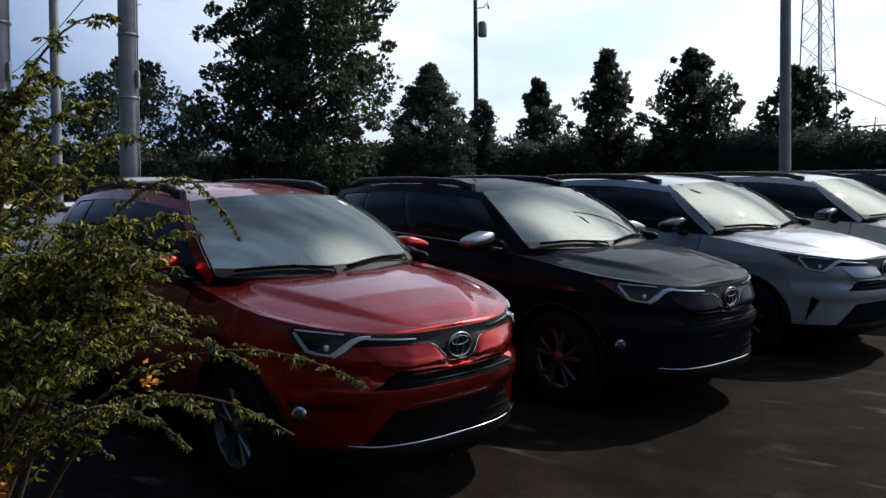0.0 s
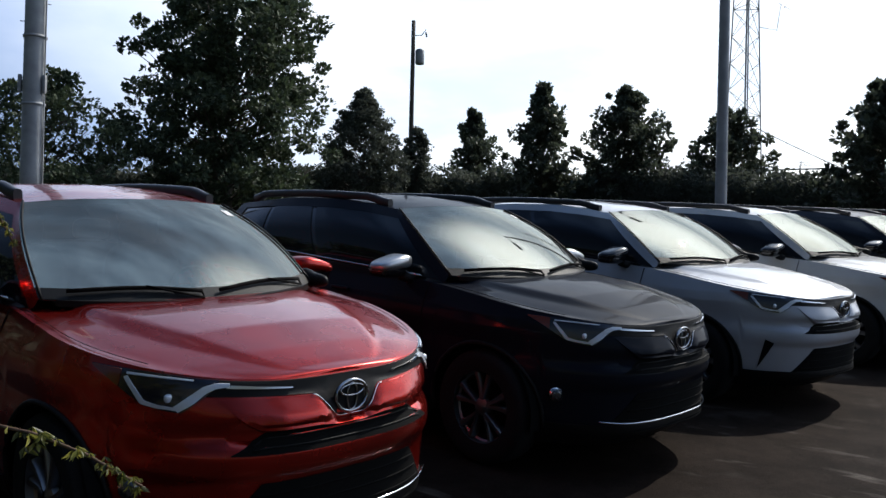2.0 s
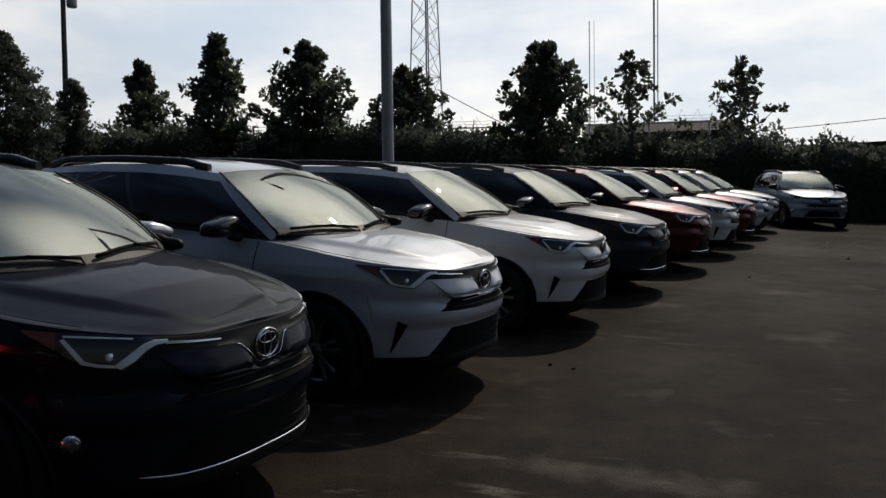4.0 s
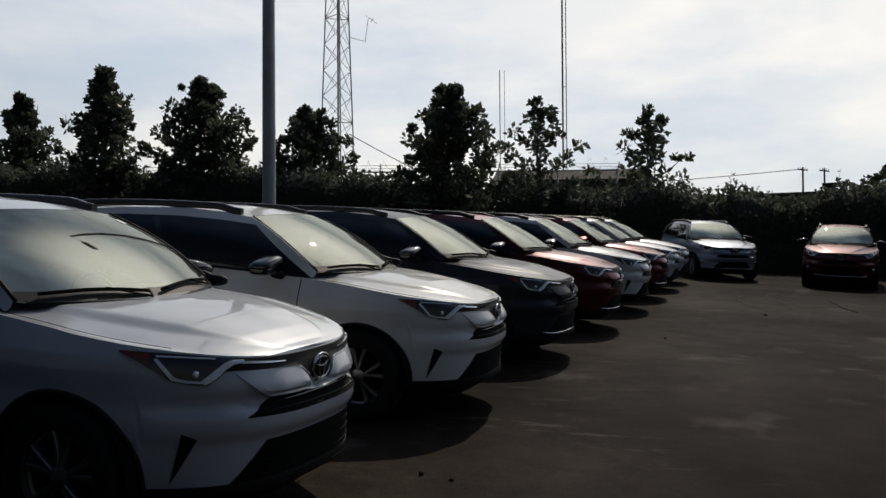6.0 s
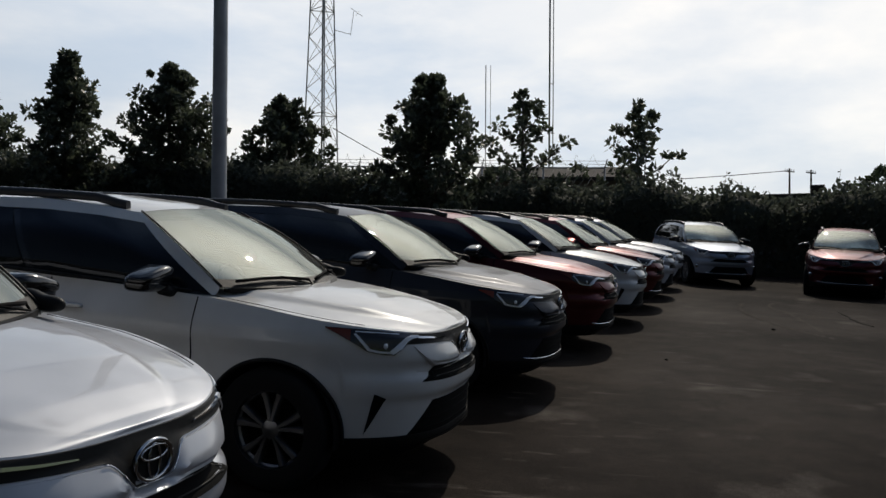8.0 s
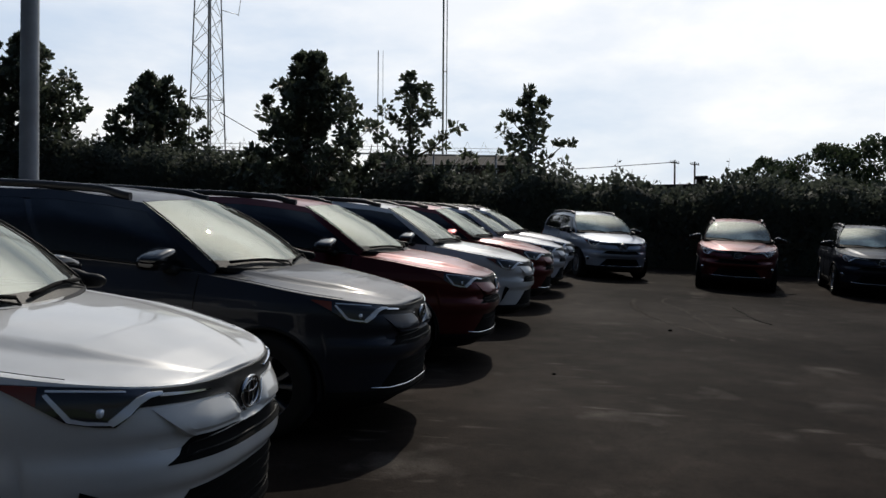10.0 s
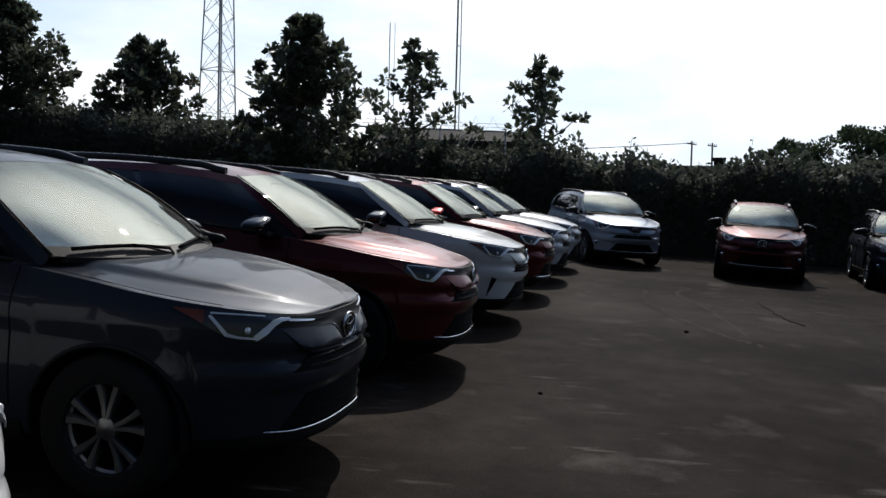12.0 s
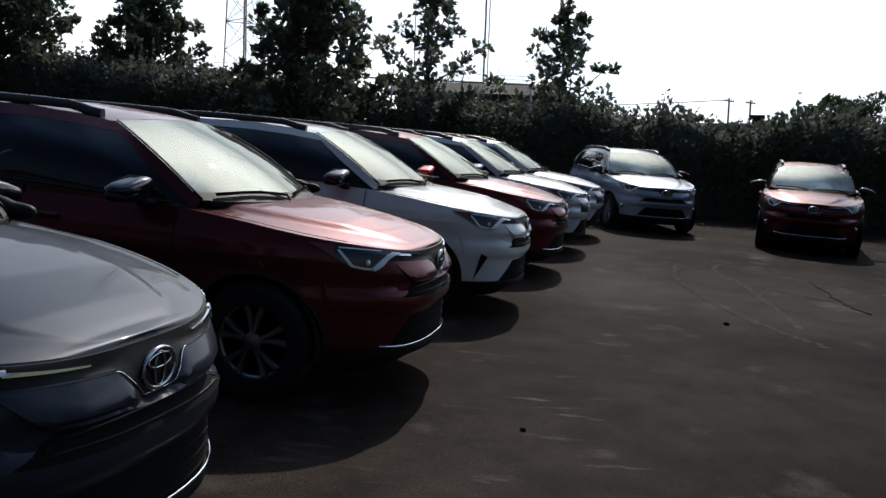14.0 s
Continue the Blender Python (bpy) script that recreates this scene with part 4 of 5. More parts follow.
    v, f = patch(lambda t, w, o: (2.05 + 0.09 * w - o, (-0.90 + 0.16 * w + (1.80 - 0.32 * w) * t), 1.16 + 0.46 * w), lin(0, 1, 10), lin(0, 1, 8), 0.01)
    mesh("rear_window", v, f, TINT, truck)
    v, f = patch(lambda t, w, o: (3.70 + 1.62 * t - 0.03 * math.sin(math.pi * w), -0.90 + 1.80 * w, 1.16 - 0.10 * t * t + 0.03 * math.sin(math.pi * w) + o), lin(0, 1, 10), lin(0, 1, 10), 0.03)
    mesh("hood", v, f, WHITE_METAL, truck)
    v, f = patch(lambda t, w, o: (5.30 + o, -0.90 + 1.80 * t, 0.50 + 0.56 * w), lin(0, 1, 10), lin(0, 1, 5), 0.05)
    mesh("grille", v, f, TRIM, truck)
    mesh("chassis", *box(0.1, 5.2, -0.62, 0.62, 0.32, 0.60), UNDER, truck, smooth=False)
    for ax in (1.15, 4.35):
        for s in (1, -1):
            wheel_parts(truck, ax, s)


pickup_truck(lot(TRUCK_AT[0], TRUCK_AT[1], TRUCK_AT[2]) @ pose(0, 0.94, 0.02))


# ---- plants ----
def leaf_geometry(centres, ways, sizes, rng, aspect=0.62, fold=0.25):
    """Folded leaves of two triangles each, as arrays."""
    n = len(centres)
    ways = ways / (np.linalg.norm(ways, axis=1, keepdims=True) + 1e-9)
    side = np.cross(ways, rng.normal(size=(n, 3)))
    side /= np.linalg.norm(side, axis=1, keepdims=True) + 1e-9
    up = np.cross(side, ways)
    L = sizes[:, None]
    v = np.empty((n, 4, 3))
    v[:, 0] = centres - ways * L * 0.5
    v[:, 1] = centres + side * L * aspect * 0.5 + up * L * fold * 0.3
    v[:, 2] = centres + ways * L * 0.5
    v[:, 3] = centres - side * L * aspect * 0.5 + up * L * fold * 0.3
    k = np.arange(n)[:, None] * 4
    f = np.concatenate([k + [0, 1, 2], k + [0, 2, 3]])
    return v.reshape(-1, 3), f


def np_mesh(name, v, f, mat, parent=None, kind=""):
    me = bpy.data.meshes.new(name)
    n, m = len(v), len(f)
    me.vertices.add(n)
    me.vertices.foreach_set("co", np.asarray(v, dtype=np.float32).ravel())
    me.loops.add(m * 3)
    me.loops.foreach_set("vertex_index", np.asarray(f, dtype=np.int32).ravel())
    me.polygons.add(m)
    me.polygons.foreach_set("loop_start", np.arange(m, dtype=np.int32) * 3)
    me.update(calc_edges=True)
    me.validate()
    me.materials.append(mat)
    ob = new(name, me)
    if parent is not None:
        ob.parent = parent
    if kind:
        ob["kind"] = kind
    return ob


def tree(x, y, height, profile, seed, label, mat, clumps=120, per=62, clump_r=0.52, leaf=0.26, trunk_r=0.13, first=0.06, squash=0.8, name="tree", stem=0.93, branchy=False):
    """A trunk, limbs to every clump, and leaves in uneven clumps. profile: (height share, half width in m) pairs."""
    rng = np.random.default_rng(seed)
    t = empty(name, upright(x, y, 0, 0.15), label, "tree")
    lean = rng.normal(0, 0.015, 2)
    trunk = [(lean[0] * h * 3 + 0.03 * math.sin(h * 2 + seed), lean[1] * h * 3 + 0.03 * math.cos(h * 1.7), h) for h in lin(0, height * stem, 12)]
    v, f = tube(trunk, [max(0.012, trunk_r * (1 - 0.92 * i / 11)) for i in range(12)], 8)
    mesh("trunk", v, f, BARK, t)
    hs, ws = [p[0] for p in profile], [p[1] for p in profile]
    cs = []
    limbs = []
    n_dirs = 9
    sect = rng.uniform(0.72, 1.18, (14, n_dirs))
    if branchy:
        for i in range(clumps // 3):
            h = first + (1 - first) * ((i + rng.uniform(0, 1)) / (clumps // 3)) ** 0.9
            a = 2.39996 * i + rng.normal(0, 0.35)
            w = np.interp(h, hs, ws) * rng.uniform(0.62, 1.18)
            tip = np.array([w * math.cos(a), w * math.sin(a), h * height])
            root = np.array([0, 0, min(max(0.3, tip[2] - 0.6 * w - 0.25), height * stem * 0.98)])
            for fr in (0.36, 0.70, 1.0):
                c = root + (tip - root) * [fr, fr, fr ** 0.8] + rng.normal(0, 0.10, 3)
                c[2] = max(c[2], 0.3)
                cs.append(c)
            limbs.append(tube([tuple(root), tuple(root + (tip - root) * [0.5, 0.5, 0.42]), tuple(tip)], [0.022 + 0.012 * w, 0.016 + 0.006 * w, 0.008], 5))
    for i in range(0 if branchy else clumps):
        h = first + (1 - first) * ((i + rng.uniform(0, 1)) / clumps)
        a = rng.uniform(0, 2 * math.pi)
        w = np.interp(h, hs, ws) * sect[int(h * 13.99), int(a / (2 * math.pi) * n_dirs) % n_dirs]
        r = w * math.sqrt(rng.uniform(0.12, 1.0))
        c = np.array([r * math.cos(a) + lean[0] * h * height * 3 * 0.3, r * math.sin(a), h * height])
        cs.append(c)
        if i % 3 == 0 and r > 0.3:
            z0 = min(max(0.3, c[2] - 0.55 * r - 0.2), height * stem * 0.98)
            limbs.append(tube([(0, 0, z0), (c[0] * 0.5, c[1] * 0.5, z0 + (c[2] - z0) * 0.4), tuple(c)], [0.025 + 0.012 * r, 0.018 + 0.006 * r, 0.008], 5))
    if limbs:
        v, f = join(*limbs)
        mesh("limb", v, f, BARK, t)["kind"] = "stuff"
    cs = np.array(cs)
    rad = clump_r * rng.uniform(0.6, 1.25, len(cs)) * np.where(cs[:, 2] > height * 0.85, 0.65, 1.0)
    idx = np.repeat(np.arange(len(cs)), per)
    d = rng.normal(size=(len(idx), 3))
    d /= np.linalg.norm(d, axis=1, keepdims=True)
    rr = rng.uniform(0.25, 1.0, len(idx)) ** 0.6
    pts = cs[idx] + d * (rr * rad[idx])[:, None] * [1, 1, squash]
    ways = d + rng.normal(0, 0.35 if branchy else 0.6, d.shape) + [0, 0, 0.2]
    v, f = leaf_geometry(pts, ways, leaf * rng.uniform(0.7, 1.3, len(idx)), rng)
    np_mesh("crown", v, f, mat, t)
    return t


MAG = "dark evergreen magnolia tree with clumped glossy leaves"
MP1 = ((0, 2.0), (0.15, 2.3), (0.35, 2.15), (0.55, 1.75), (0.75, 1.15), (0.9, 0.6), (1.0, 0.12))
MP2 = ((0, 2.4), (0.15, 2.7), (0.35, 2.55), (0.55, 2.25), (0.72, 1.85), (0.88, 1.15), (1.0, 0.3))
MP3 = ((0, 1.8), (0.2, 2.5), (0.45, 2.7), (0.6, 2.2), (0.75, 1.5), (0.9, 0.8), (1.0, 0.2))


def top_h(x, y, ztop):
    return ztop - ground_z(y) + 0.1


for x, y, zt_, prof, seed, n in ((6.44, 52.9, 10.9, MP1, 3, 210), (9.24, 45.3, 11.2, MP1, 4, 225), (13.45, 43.9, 10.9, MP2, 5, 280), (18.2, 42.0, 9.6, MP2, 6, 230),
                                 (19.9, 31.6, 8.9, MP2, 7, 200), (25.0, 32.2, 9.0, MP3, 8, 84), (28.3, 28.8, 8.4, MP3, 9, 84)):
    tree(x, y, top_h(x, y, zt_), prof, seed, MAG, LEAF_MAGNOLIA, clumps=n, per=56 if n > 100 else 30, clump_r=0.42, leaf=0.25, branchy=True)
OAK = "dark broadleaf tree with an open rounded crown"
tree(-6.9, 42.1, top_h(0, 42.1, 15.4), ((0, 3.2), (0.2, 5.0), (0.4, 5.0), (0.6, 4.4), (0.8, 4.1), (0.92, 3.0), (1.0, 1.2)), 21, OAK, LEAF_OAK, clumps=430, per=100, clump_r=0.80, leaf=0.26, trunk_r=0.3, squash=0.7, stem=0.5)
tree(-13.2, 36.0, top_h(0, 36.0, 8.9), ((0, 2.2), (0.3, 3.4), (0.6, 3.3), (0.8, 2.4), (1.0, 0.8)), 22, OAK, LEAF_OAK, clumps=190, per=70, clump_r=0.62, leaf=0.2, trunk_r=0.2)
tree(-19.5, 34.0, top_h(0, 34.0, 6.2), ((0, 2.0), (0.3, 2.8), (0.7, 2.4), (1.0, 0.8)), 23, OAK, LEAF_OAK, clumps=100, per=60, clump_r=0.6, leaf=0.2)
CONE = "dark narrow evergreen tree with a pointed top"
tree(-0.6, 46.6, top_h(0, 46.6, 10.7), ((0, 3.2), (0.3, 2.9), (0.6, 2.1), (0.85, 0.95), (1.0, 0.15)), 24, CONE, LEAF_HEDGE, clumps=420, per=90, clump_r=0.46, leaf=0.15)
tree(2.6, 48.5, top_h(0, 48.5, 9.0), ((0, 1.5), (0.3, 1.5), (0.6, 1.1), (0.9, 0.5), (1.0, 0.1)), 25, CONE, LEAF_HEDGE, clumps=180, per=70, clump_r=0.38, leaf=0.15)
for x, y, zt_, seed in ((58.8, 35.8, 8.3, 31), (61, 32.3, 9.2, 36), (61, 29.5, 9.4, 32), (62, 25, 10.8, 33), (58, 20, 11.0, 34), (64, 12, 12.0, 35)):
    tree(x, y, top_h(x, y, zt_), ((0, 2.5), (0.3, 3.8), (0.6, 3.6), (0.85, 2.4), (1.0, 0.8)), seed, OAK, LEAF_OAK, clumps=130, per=60, clump_r=0.8, leaf=0.26, trunk_r=0.2)


# unseen trees along the lot's near side, mirrored in car windows and blocking skylight
for x, y, h, seed in ((-14.0, 8.5, 7.0, 61), (-13.0, 3.0, 6.4, 62), (-11.0, -3.5, 7.2, 63), (-16.5, 13.5, 6.0, 64)):
    tree(x, y, h, ((0, 2.0), (0.3, 3.2), (0.6, 2.8), (0.85, 1.7), (1.0, 0.5)), seed, OAK, LEAF_OAK, clumps=110, per=60, clump_r=0.8, leaf=0.3, trunk_r=0.2)
PINE = "distant pine tree with a bare trunk and open tufts"
for x, y, zt_, seed in ((-29.0, 59.5, 8.4, 71), (-27.6, 60, 8.5, 72), (-32.5, 58, 8.0, 73)):
    tree(x, y, top_h(x, y, zt_), ((0, 0.3), (0.5, 0.4), (0.62, 1.5), (0.8, 1.3), (0.93, 0.9), (1.0, 0.3)), seed, PINE, LEAF_HEDGE, clumps=34, per=60, clump_r=0.5, leaf=0.16, trunk_r=0.14, first=0.6)


# ---- the hedge ----
HEDGE = [(52, 2), (38, 13.2), (30, 19.6), (27.0, 22.8), (26.2, 26.5), (25.4, 31), (19.9, 33), (16, 41), (11, 45.5), (4, 50), (-6, 49), (-18, 44), (-30, 38)]
HEDGE_TOP = [4.5, 4.3, 4.2, 4.35, 4.7, 4.9, 5.2, 6.2, 6.5, 6.6, 6.5, 5.6, 5.0]


def build_hedge():
    rng = np.random.default_rng(41)
    pts = np.array(HEDGE, float)
    seg = np.linalg.norm(np.diff(pts, axis=0), axis=1)
    cum = np.concatenate([[0], np.cumsum(seg)])
    total = cum[-1]

    def at(s):
        return np.stack([np.interp(s, cum, pts[:, 0]), np.interp(s, cum, pts[:, 1])], -1), np.interp(s, cum, HEDGE_TOP)

    bumps = rng.uniform(-0.45, 0.30, int(total / 1.1) + 3)
    bulge = rng.uniform(-0.25, 0.25, len(bumps))

    def top(s):
        return at(s)[1] + np.interp(s, np.arange(len(bumps)) * 1.1, bumps)

    # dense inside
    rows = []
    for s in np.linspace(0, total, 260):
        p, _ = at(s)
        d = at(min(s + 0.4, total))[0] - at(max(s - 0.4, 0))[0]
        d /= np.linalg.norm(d)
        nrm = np.array([-d[1], d[0]])
        g, t = ground_z(p[1]) - 0.1, top(s) - 0.25
        w = 0.75 + np.interp(s, np.arange(len(bulge)) * 1.1, bulge)
        rows.append([(p[0] + nrm[0] * o * w, p[1] + nrm[1] * o * w, g + (t - g) * h) for o, h in ((1, 0), (1.1, 0.4), (0.95, 0.8), (0.5, 1.0), (-0.5, 1.0), (-0.95, 0.8), (-1.1, 0.4), (-1, 0))])
    core = grid(rows)
    hedge = tagged(mesh("hedge", *core, LEAF_HEDGE), "tall dense dark green hedge along the lot's edge", "hedge", kind="stuff")
    n = 90000
    s = rng.uniform(0, total, n)
    p, _ = at(s)
    d = at(np.minimum(s + 0.4, total))[0] - at(np.maximum(s - 0.4, 0))[0]
    d /= np.linalg.norm(d, axis=1, keepdims=True)
    nrm = np.stack([-d[:, 1], d[:, 0]], 1)
    a = rng.uniform(-0.15, 1.15, n) * math.pi
    w = 0.95 + np.interp(s, np.arange(len(bulge)) * 1.1, bulge) + rng.normal(0, 0.10, n)
    g = np.array([ground_z(y) for y in p[:, 1]])
    t = top(s)
    off = np.sign(np.cos(a)) * np.abs(np.cos(a)) ** 0.5 * w
    h = np.clip(np.abs(np.sin(a)), 0, 1) ** 0.55
    low = rng.random(n) < 0.45
    h = np.where(low, rng.random(n), h)
    off = np.where(low, np.sign(off) * w * 1.05, off)
    z = g + (t - g) * h + rng.normal(0, 0.10, n)
    c = np.stack([p[:, 0] + nrm[:, 0] * off, p[:, 1] + nrm[:, 1] * off, z], 1)
    ways = np.stack([nrm[:, 0] * np.sign(off), nrm[:, 1] * np.sign(off), np.full(n, 0.5)], 1) + rng.normal(0, 0.7, (n, 3))
    v, f = leaf_geometry(c, ways, rng.uniform(0.13, 0.26, n), rng)
    np_mesh("hedge_leaves", v, f, LEAF_HEDGE, hedge, "stuff")
    # stray shoots above the top
    shoots = []
    lc = []
    for k in range(60):
        s0 = rng.uniform(0, total)
        p, _ = at(s0)
        z0 = float(top(s0)) - 0.2
        ln = rng.uniform(0.4, 1.1)
        tip = (p[0] + rng.normal(0, 0.2), p[1] + rng.normal(0, 0.2), z0 + ln)
        shoots.append(tube([(p[0], p[1], z0), tip], [0.012, 0.005], 4))
        for j in range(10):
            u = rng.uniform(0.2, 1)
            lc.append([p[0] + (tip[0] - p[0]) * u, p[1] + (tip[1] - p[1]) * u, z0 + ln * u])
    mesh("hedge_shoots", *join(*shoots), TWIG, hedge)["kind"] = "stuff"
    v, f = leaf_geometry(np.array(lc) + rng.normal(0, 0.05, (len(lc), 3)), rng.normal(size=(len(lc), 3)), rng.uniform(0.08, 0.15, len(lc)), rng)
    np_mesh("hedge_shoot_leaves", v, f, LEAF_HEDGE, hedge, "stuff")


build_hedge()


# ---- the shrub by the path ----
def build_shrub():
    rng = np.random.default_rng(52)
    bx, by = -2.15, 3.15
    gz = ground_z(by)
    shrub = empty("shrub", pose(0, 0, 0), "leafy shrub with yellow-green pointed leaves and long arching shoots", "shrub")
    ends = [(-0.25, 2.59, 1.31), (-0.44, 2.42, 1.20), (-0.83, 3.42, 1.75), (-0.75, 2.45, 1.16), (-0.62, 2.75, 1.34), (-0.95, 2.9, 1.62), (-0.85, 2.7, 1.45), (-0.70, 2.55, 1.22),
            (-1.05, 2.9, 1.95), (-1.25, 3.0, 2.18), (-1.5, 2.8, 2.22), (-1.10, 2.6, 1.45), (-1.0, 2.5, 1.12)]
    for k in range(95):
        ex_ = rng.uniform(-2.3, -0.95)
        ends.append((ex_, rng.uniform(2.3, 3.7), min(2.1, max(1.08 + 0.35 * min(1, max(0, ex_ + 1.9)), rng.normal(1.5, 0.28)))))
    ends += [(-1.17, 3.03, 2.55), (-1.35, 3.0, 2.33), (-1.6, 3.0, 2.3), (-1.72, 3.0, 2.65), (-1.9, 3.1, 2.75), (-1.45, 2.9, 2.15)]
    for k in range(46):
        ends.append((rng.uniform(-2.0, -1.25), rng.uniform(2.6, 3.4), rng.uniform(1.8, 2.35)))
    for k in range(16):
        ends.append((rng.uniform(-1.15, -0.85), rng.uniform(2.7, 3.0), rng.uniform(1.5, 1.85)))
    for k in range(70):
        ends.append((rng.uniform(-3.9, -2.2), rng.uniform(2.2, 5.2), min(2.1, max(1.0, rng.normal(1.5, 0.3)))))
    stems, lc, lw, ls = [], [], [], []
    for i, e in enumerate(ends):
        e = np.array(e)
        b = np.array([(bx if i < 176 else -3.1) + rng.normal(0, 0.15), (by if i < 176 else 3.8) + rng.normal(0, 0.2), gz])
        mid = b * 0.45 + e * 0.55
        mid[2] = max(e[2] + (0.22 if i < 13 else 0.10), 0.9 * e[2] + 0.15)
        if i in (0, 1, 3, 4):
            mid[2] = e[2] + 0.42
        if i == 2:
            mid = np.array([-1.20, 3.30, 2.65])
        q = [(1 - t) ** 2 * b + 2 * t * (1 - t) * mid + t * t * e for t in np.linspace(0, 1, 16)]
        stems.append(tube([tuple(p) for p in q], [0.011 - 0.0085 * j / 15 for j in range(16)], 5))
        for j in range(105 if i < 13 else 62):
            t = 1 - 0.62 * rng.random() ** 1.1
            p = (1 - t) ** 2 * b + 2 * t * (1 - t) * mid + t * t * e
            d = 2 * (1 - t) * (mid - b) + 2 * t * (e - mid)
            d = d / np.linalg.norm(d)
            node = p + rng.normal(0, 0.005 + (0.030 if i < 13 else 0.08) * (1 - t), 3)
            size = (rng.uniform(0.016, 0.032) if i < 13 else rng.uniform(0.026, 0.048)) * (0.75 if t > 0.93 else 1)
            turn0 = rng.uniform(0, 6.28)
            for k in range(5):
                a = turn0 + k * 1.2566 + rng.normal(0, 0.25)
                w = np.array([math.cos(a), math.sin(a), 0]) * 0.8 + d * 0.35 + [0, 0, -0.75] + rng.normal(0, 0.18, 3)
                w /= np.linalg.norm(w)
                s = size * rng.uniform(0.75, 1.15)
                lc.append(node + w * s * 0.5)
                lw.append(w)
                ls.append(s)
    mesh("stem", *join(*stems), TWIG, shrub)["kind"] = "stuff"
    lc, lw, ls = np.array(lc), np.array(lw), np.array(ls)
    v, f = leaf_geometry(lc, lw, ls, rng, 0.31, 0.55)
    np_mesh("leaves", v, f, LEAF_SHRUB, shrub, "stuff")
    c = np.array([(-0.92, 2.62, 1.33), (-1.30, 2.45, 1.05)])
    oc_ = np.repeat(c, 14, axis=0) + rng.normal(0, 0.022, (28, 3))
    v, f = leaf_geometry(oc_, rng.normal(size=(28, 3)), rng.uniform(0.03, 0.05, 28), rng, 0.4)
    np_mesh("withered_leaves", v, f, LEAF_ORANGE, shrub, "stuff")
    # dark inner twigs and older leaves
    n = 3200
    a = rng.normal(0, 1, (n, 3))
    a /= np.linalg.norm(a, axis=1, keepdims=True)
    c = np.array([-2.0, 3.1, 1.4]) + a * (rng.random((n, 1)) ** 0.4) * [0.7, 0.7, 0.45]
    v, f = leaf_geometry(c, rng.normal(size=(n, 3)), rng.uniform(0.03, 0.055, n), rng, 0.36)
    np_mesh("inner_leaves", v, f, LEAF_SHRUB, shrub, "stuff")


build_shrub()


# ---- marks on the asphalt ----
def crack(points, r, seed):
    rng = random.Random(seed)
    pts = []
    for (x0, y0), (x1, y1) in zip(points, points[1:]):
        for k in range(6):
            u = k / 6
            x, y = x0 + (x1 - x0) * u + rng.gauss(0, 0.03), y0 + (y1 - y0) * u + rng.gauss(0, 0.03)
            pts.append((x, y, ground_z(y) + 0.021))
    tagged(mesh("pavement_crack", *tube(pts, r, 4), UNDER), "thin dark crack in the worn asphalt", "crack", kind="structure")


def tyre_mark(points, width, seed):
    """A thin broken band of pale rubber dust along a curve."""
    rng = random.Random(seed)
    me = []
    for (x0, y0), (x1, y1) in zip(points, points[1:]):
        k = math.hypot(x1 - x0, y1 - y0)
        nx, ny = -(y1 - y0) / k, (x1 - x0) / k
        u = 0.0
        while u < 0.96:
            e = min(1.0, u + rng.uniform(0.06, 0.2))
            w = width * rng.uniform(0.4, 1.0) / 2
            o = rng.gauss(0, width * 0.15)
            row = []
            for t, h in ((u, w * 0.5), ((u + e) / 2, w), (e, w * 0.5)):
                cx, cy = x0 + (x1 - x0) * t + nx * o, y0 + (y1 - y0) * t + ny * o
                row.append([(cx + nx * a, cy + ny * a, ground_z(cy + ny * a) + 0.0235) for a in (-h, h)])
            me.append(grid(row))
            u = e + rng.uniform(0.0, 0.06)
    v, f = outward(*join(*me), Vector((0, 0, -500)))
    tagged(mesh("tyre_mark", v, f, DUST), "faint pale curved tyre mark on the asphalt", "tyre mark", kind="structure")


def arc(cx, cy, r, a0, a1, n=14):
    return [(cx + r * math.cos(radians(a)), cy + r * math.sin(radians(a))) for a in lin(a0, a1, n)]


tyre_mark(arc(19.4, 14.3, 1.75, 95, 205), 0.10, 4)
tyre_mark([(17.75, 14.9), (17.0, 14.1), (16.4, 13.5), (15.65, 12.75)], 0.10, 5)
tyre_mark(arc(21.5, 10.5, 6.6, 120, 165), 0.14, 6)

crack([(18.9, 14.5), (18.12, 13.78), (17.63, 13.34), (17.3, 12.8)], 0.012, 1)
rs = random.Random(8)
for x, y in [(5.09, 7.94), (4.98, 8.12), (15.0, 13.18), (11.04, 11.81)]:
    r = rs.uniform(0.012, 0.03)
    v, f = blob(0, 0, r * 0.4, r, r * rs.uniform(0.6, 1.0), r * 0.6, 0.8, 6, 8)
    d = tagged(mesh("debris", v, f, UNDER), "small dark bit of debris lying on asphalt", "debris", "debris")
    d.matrix_basis = pose(x, y, ground_z(y) + 0.019, 0, 0, rs.uniform(0, 180))


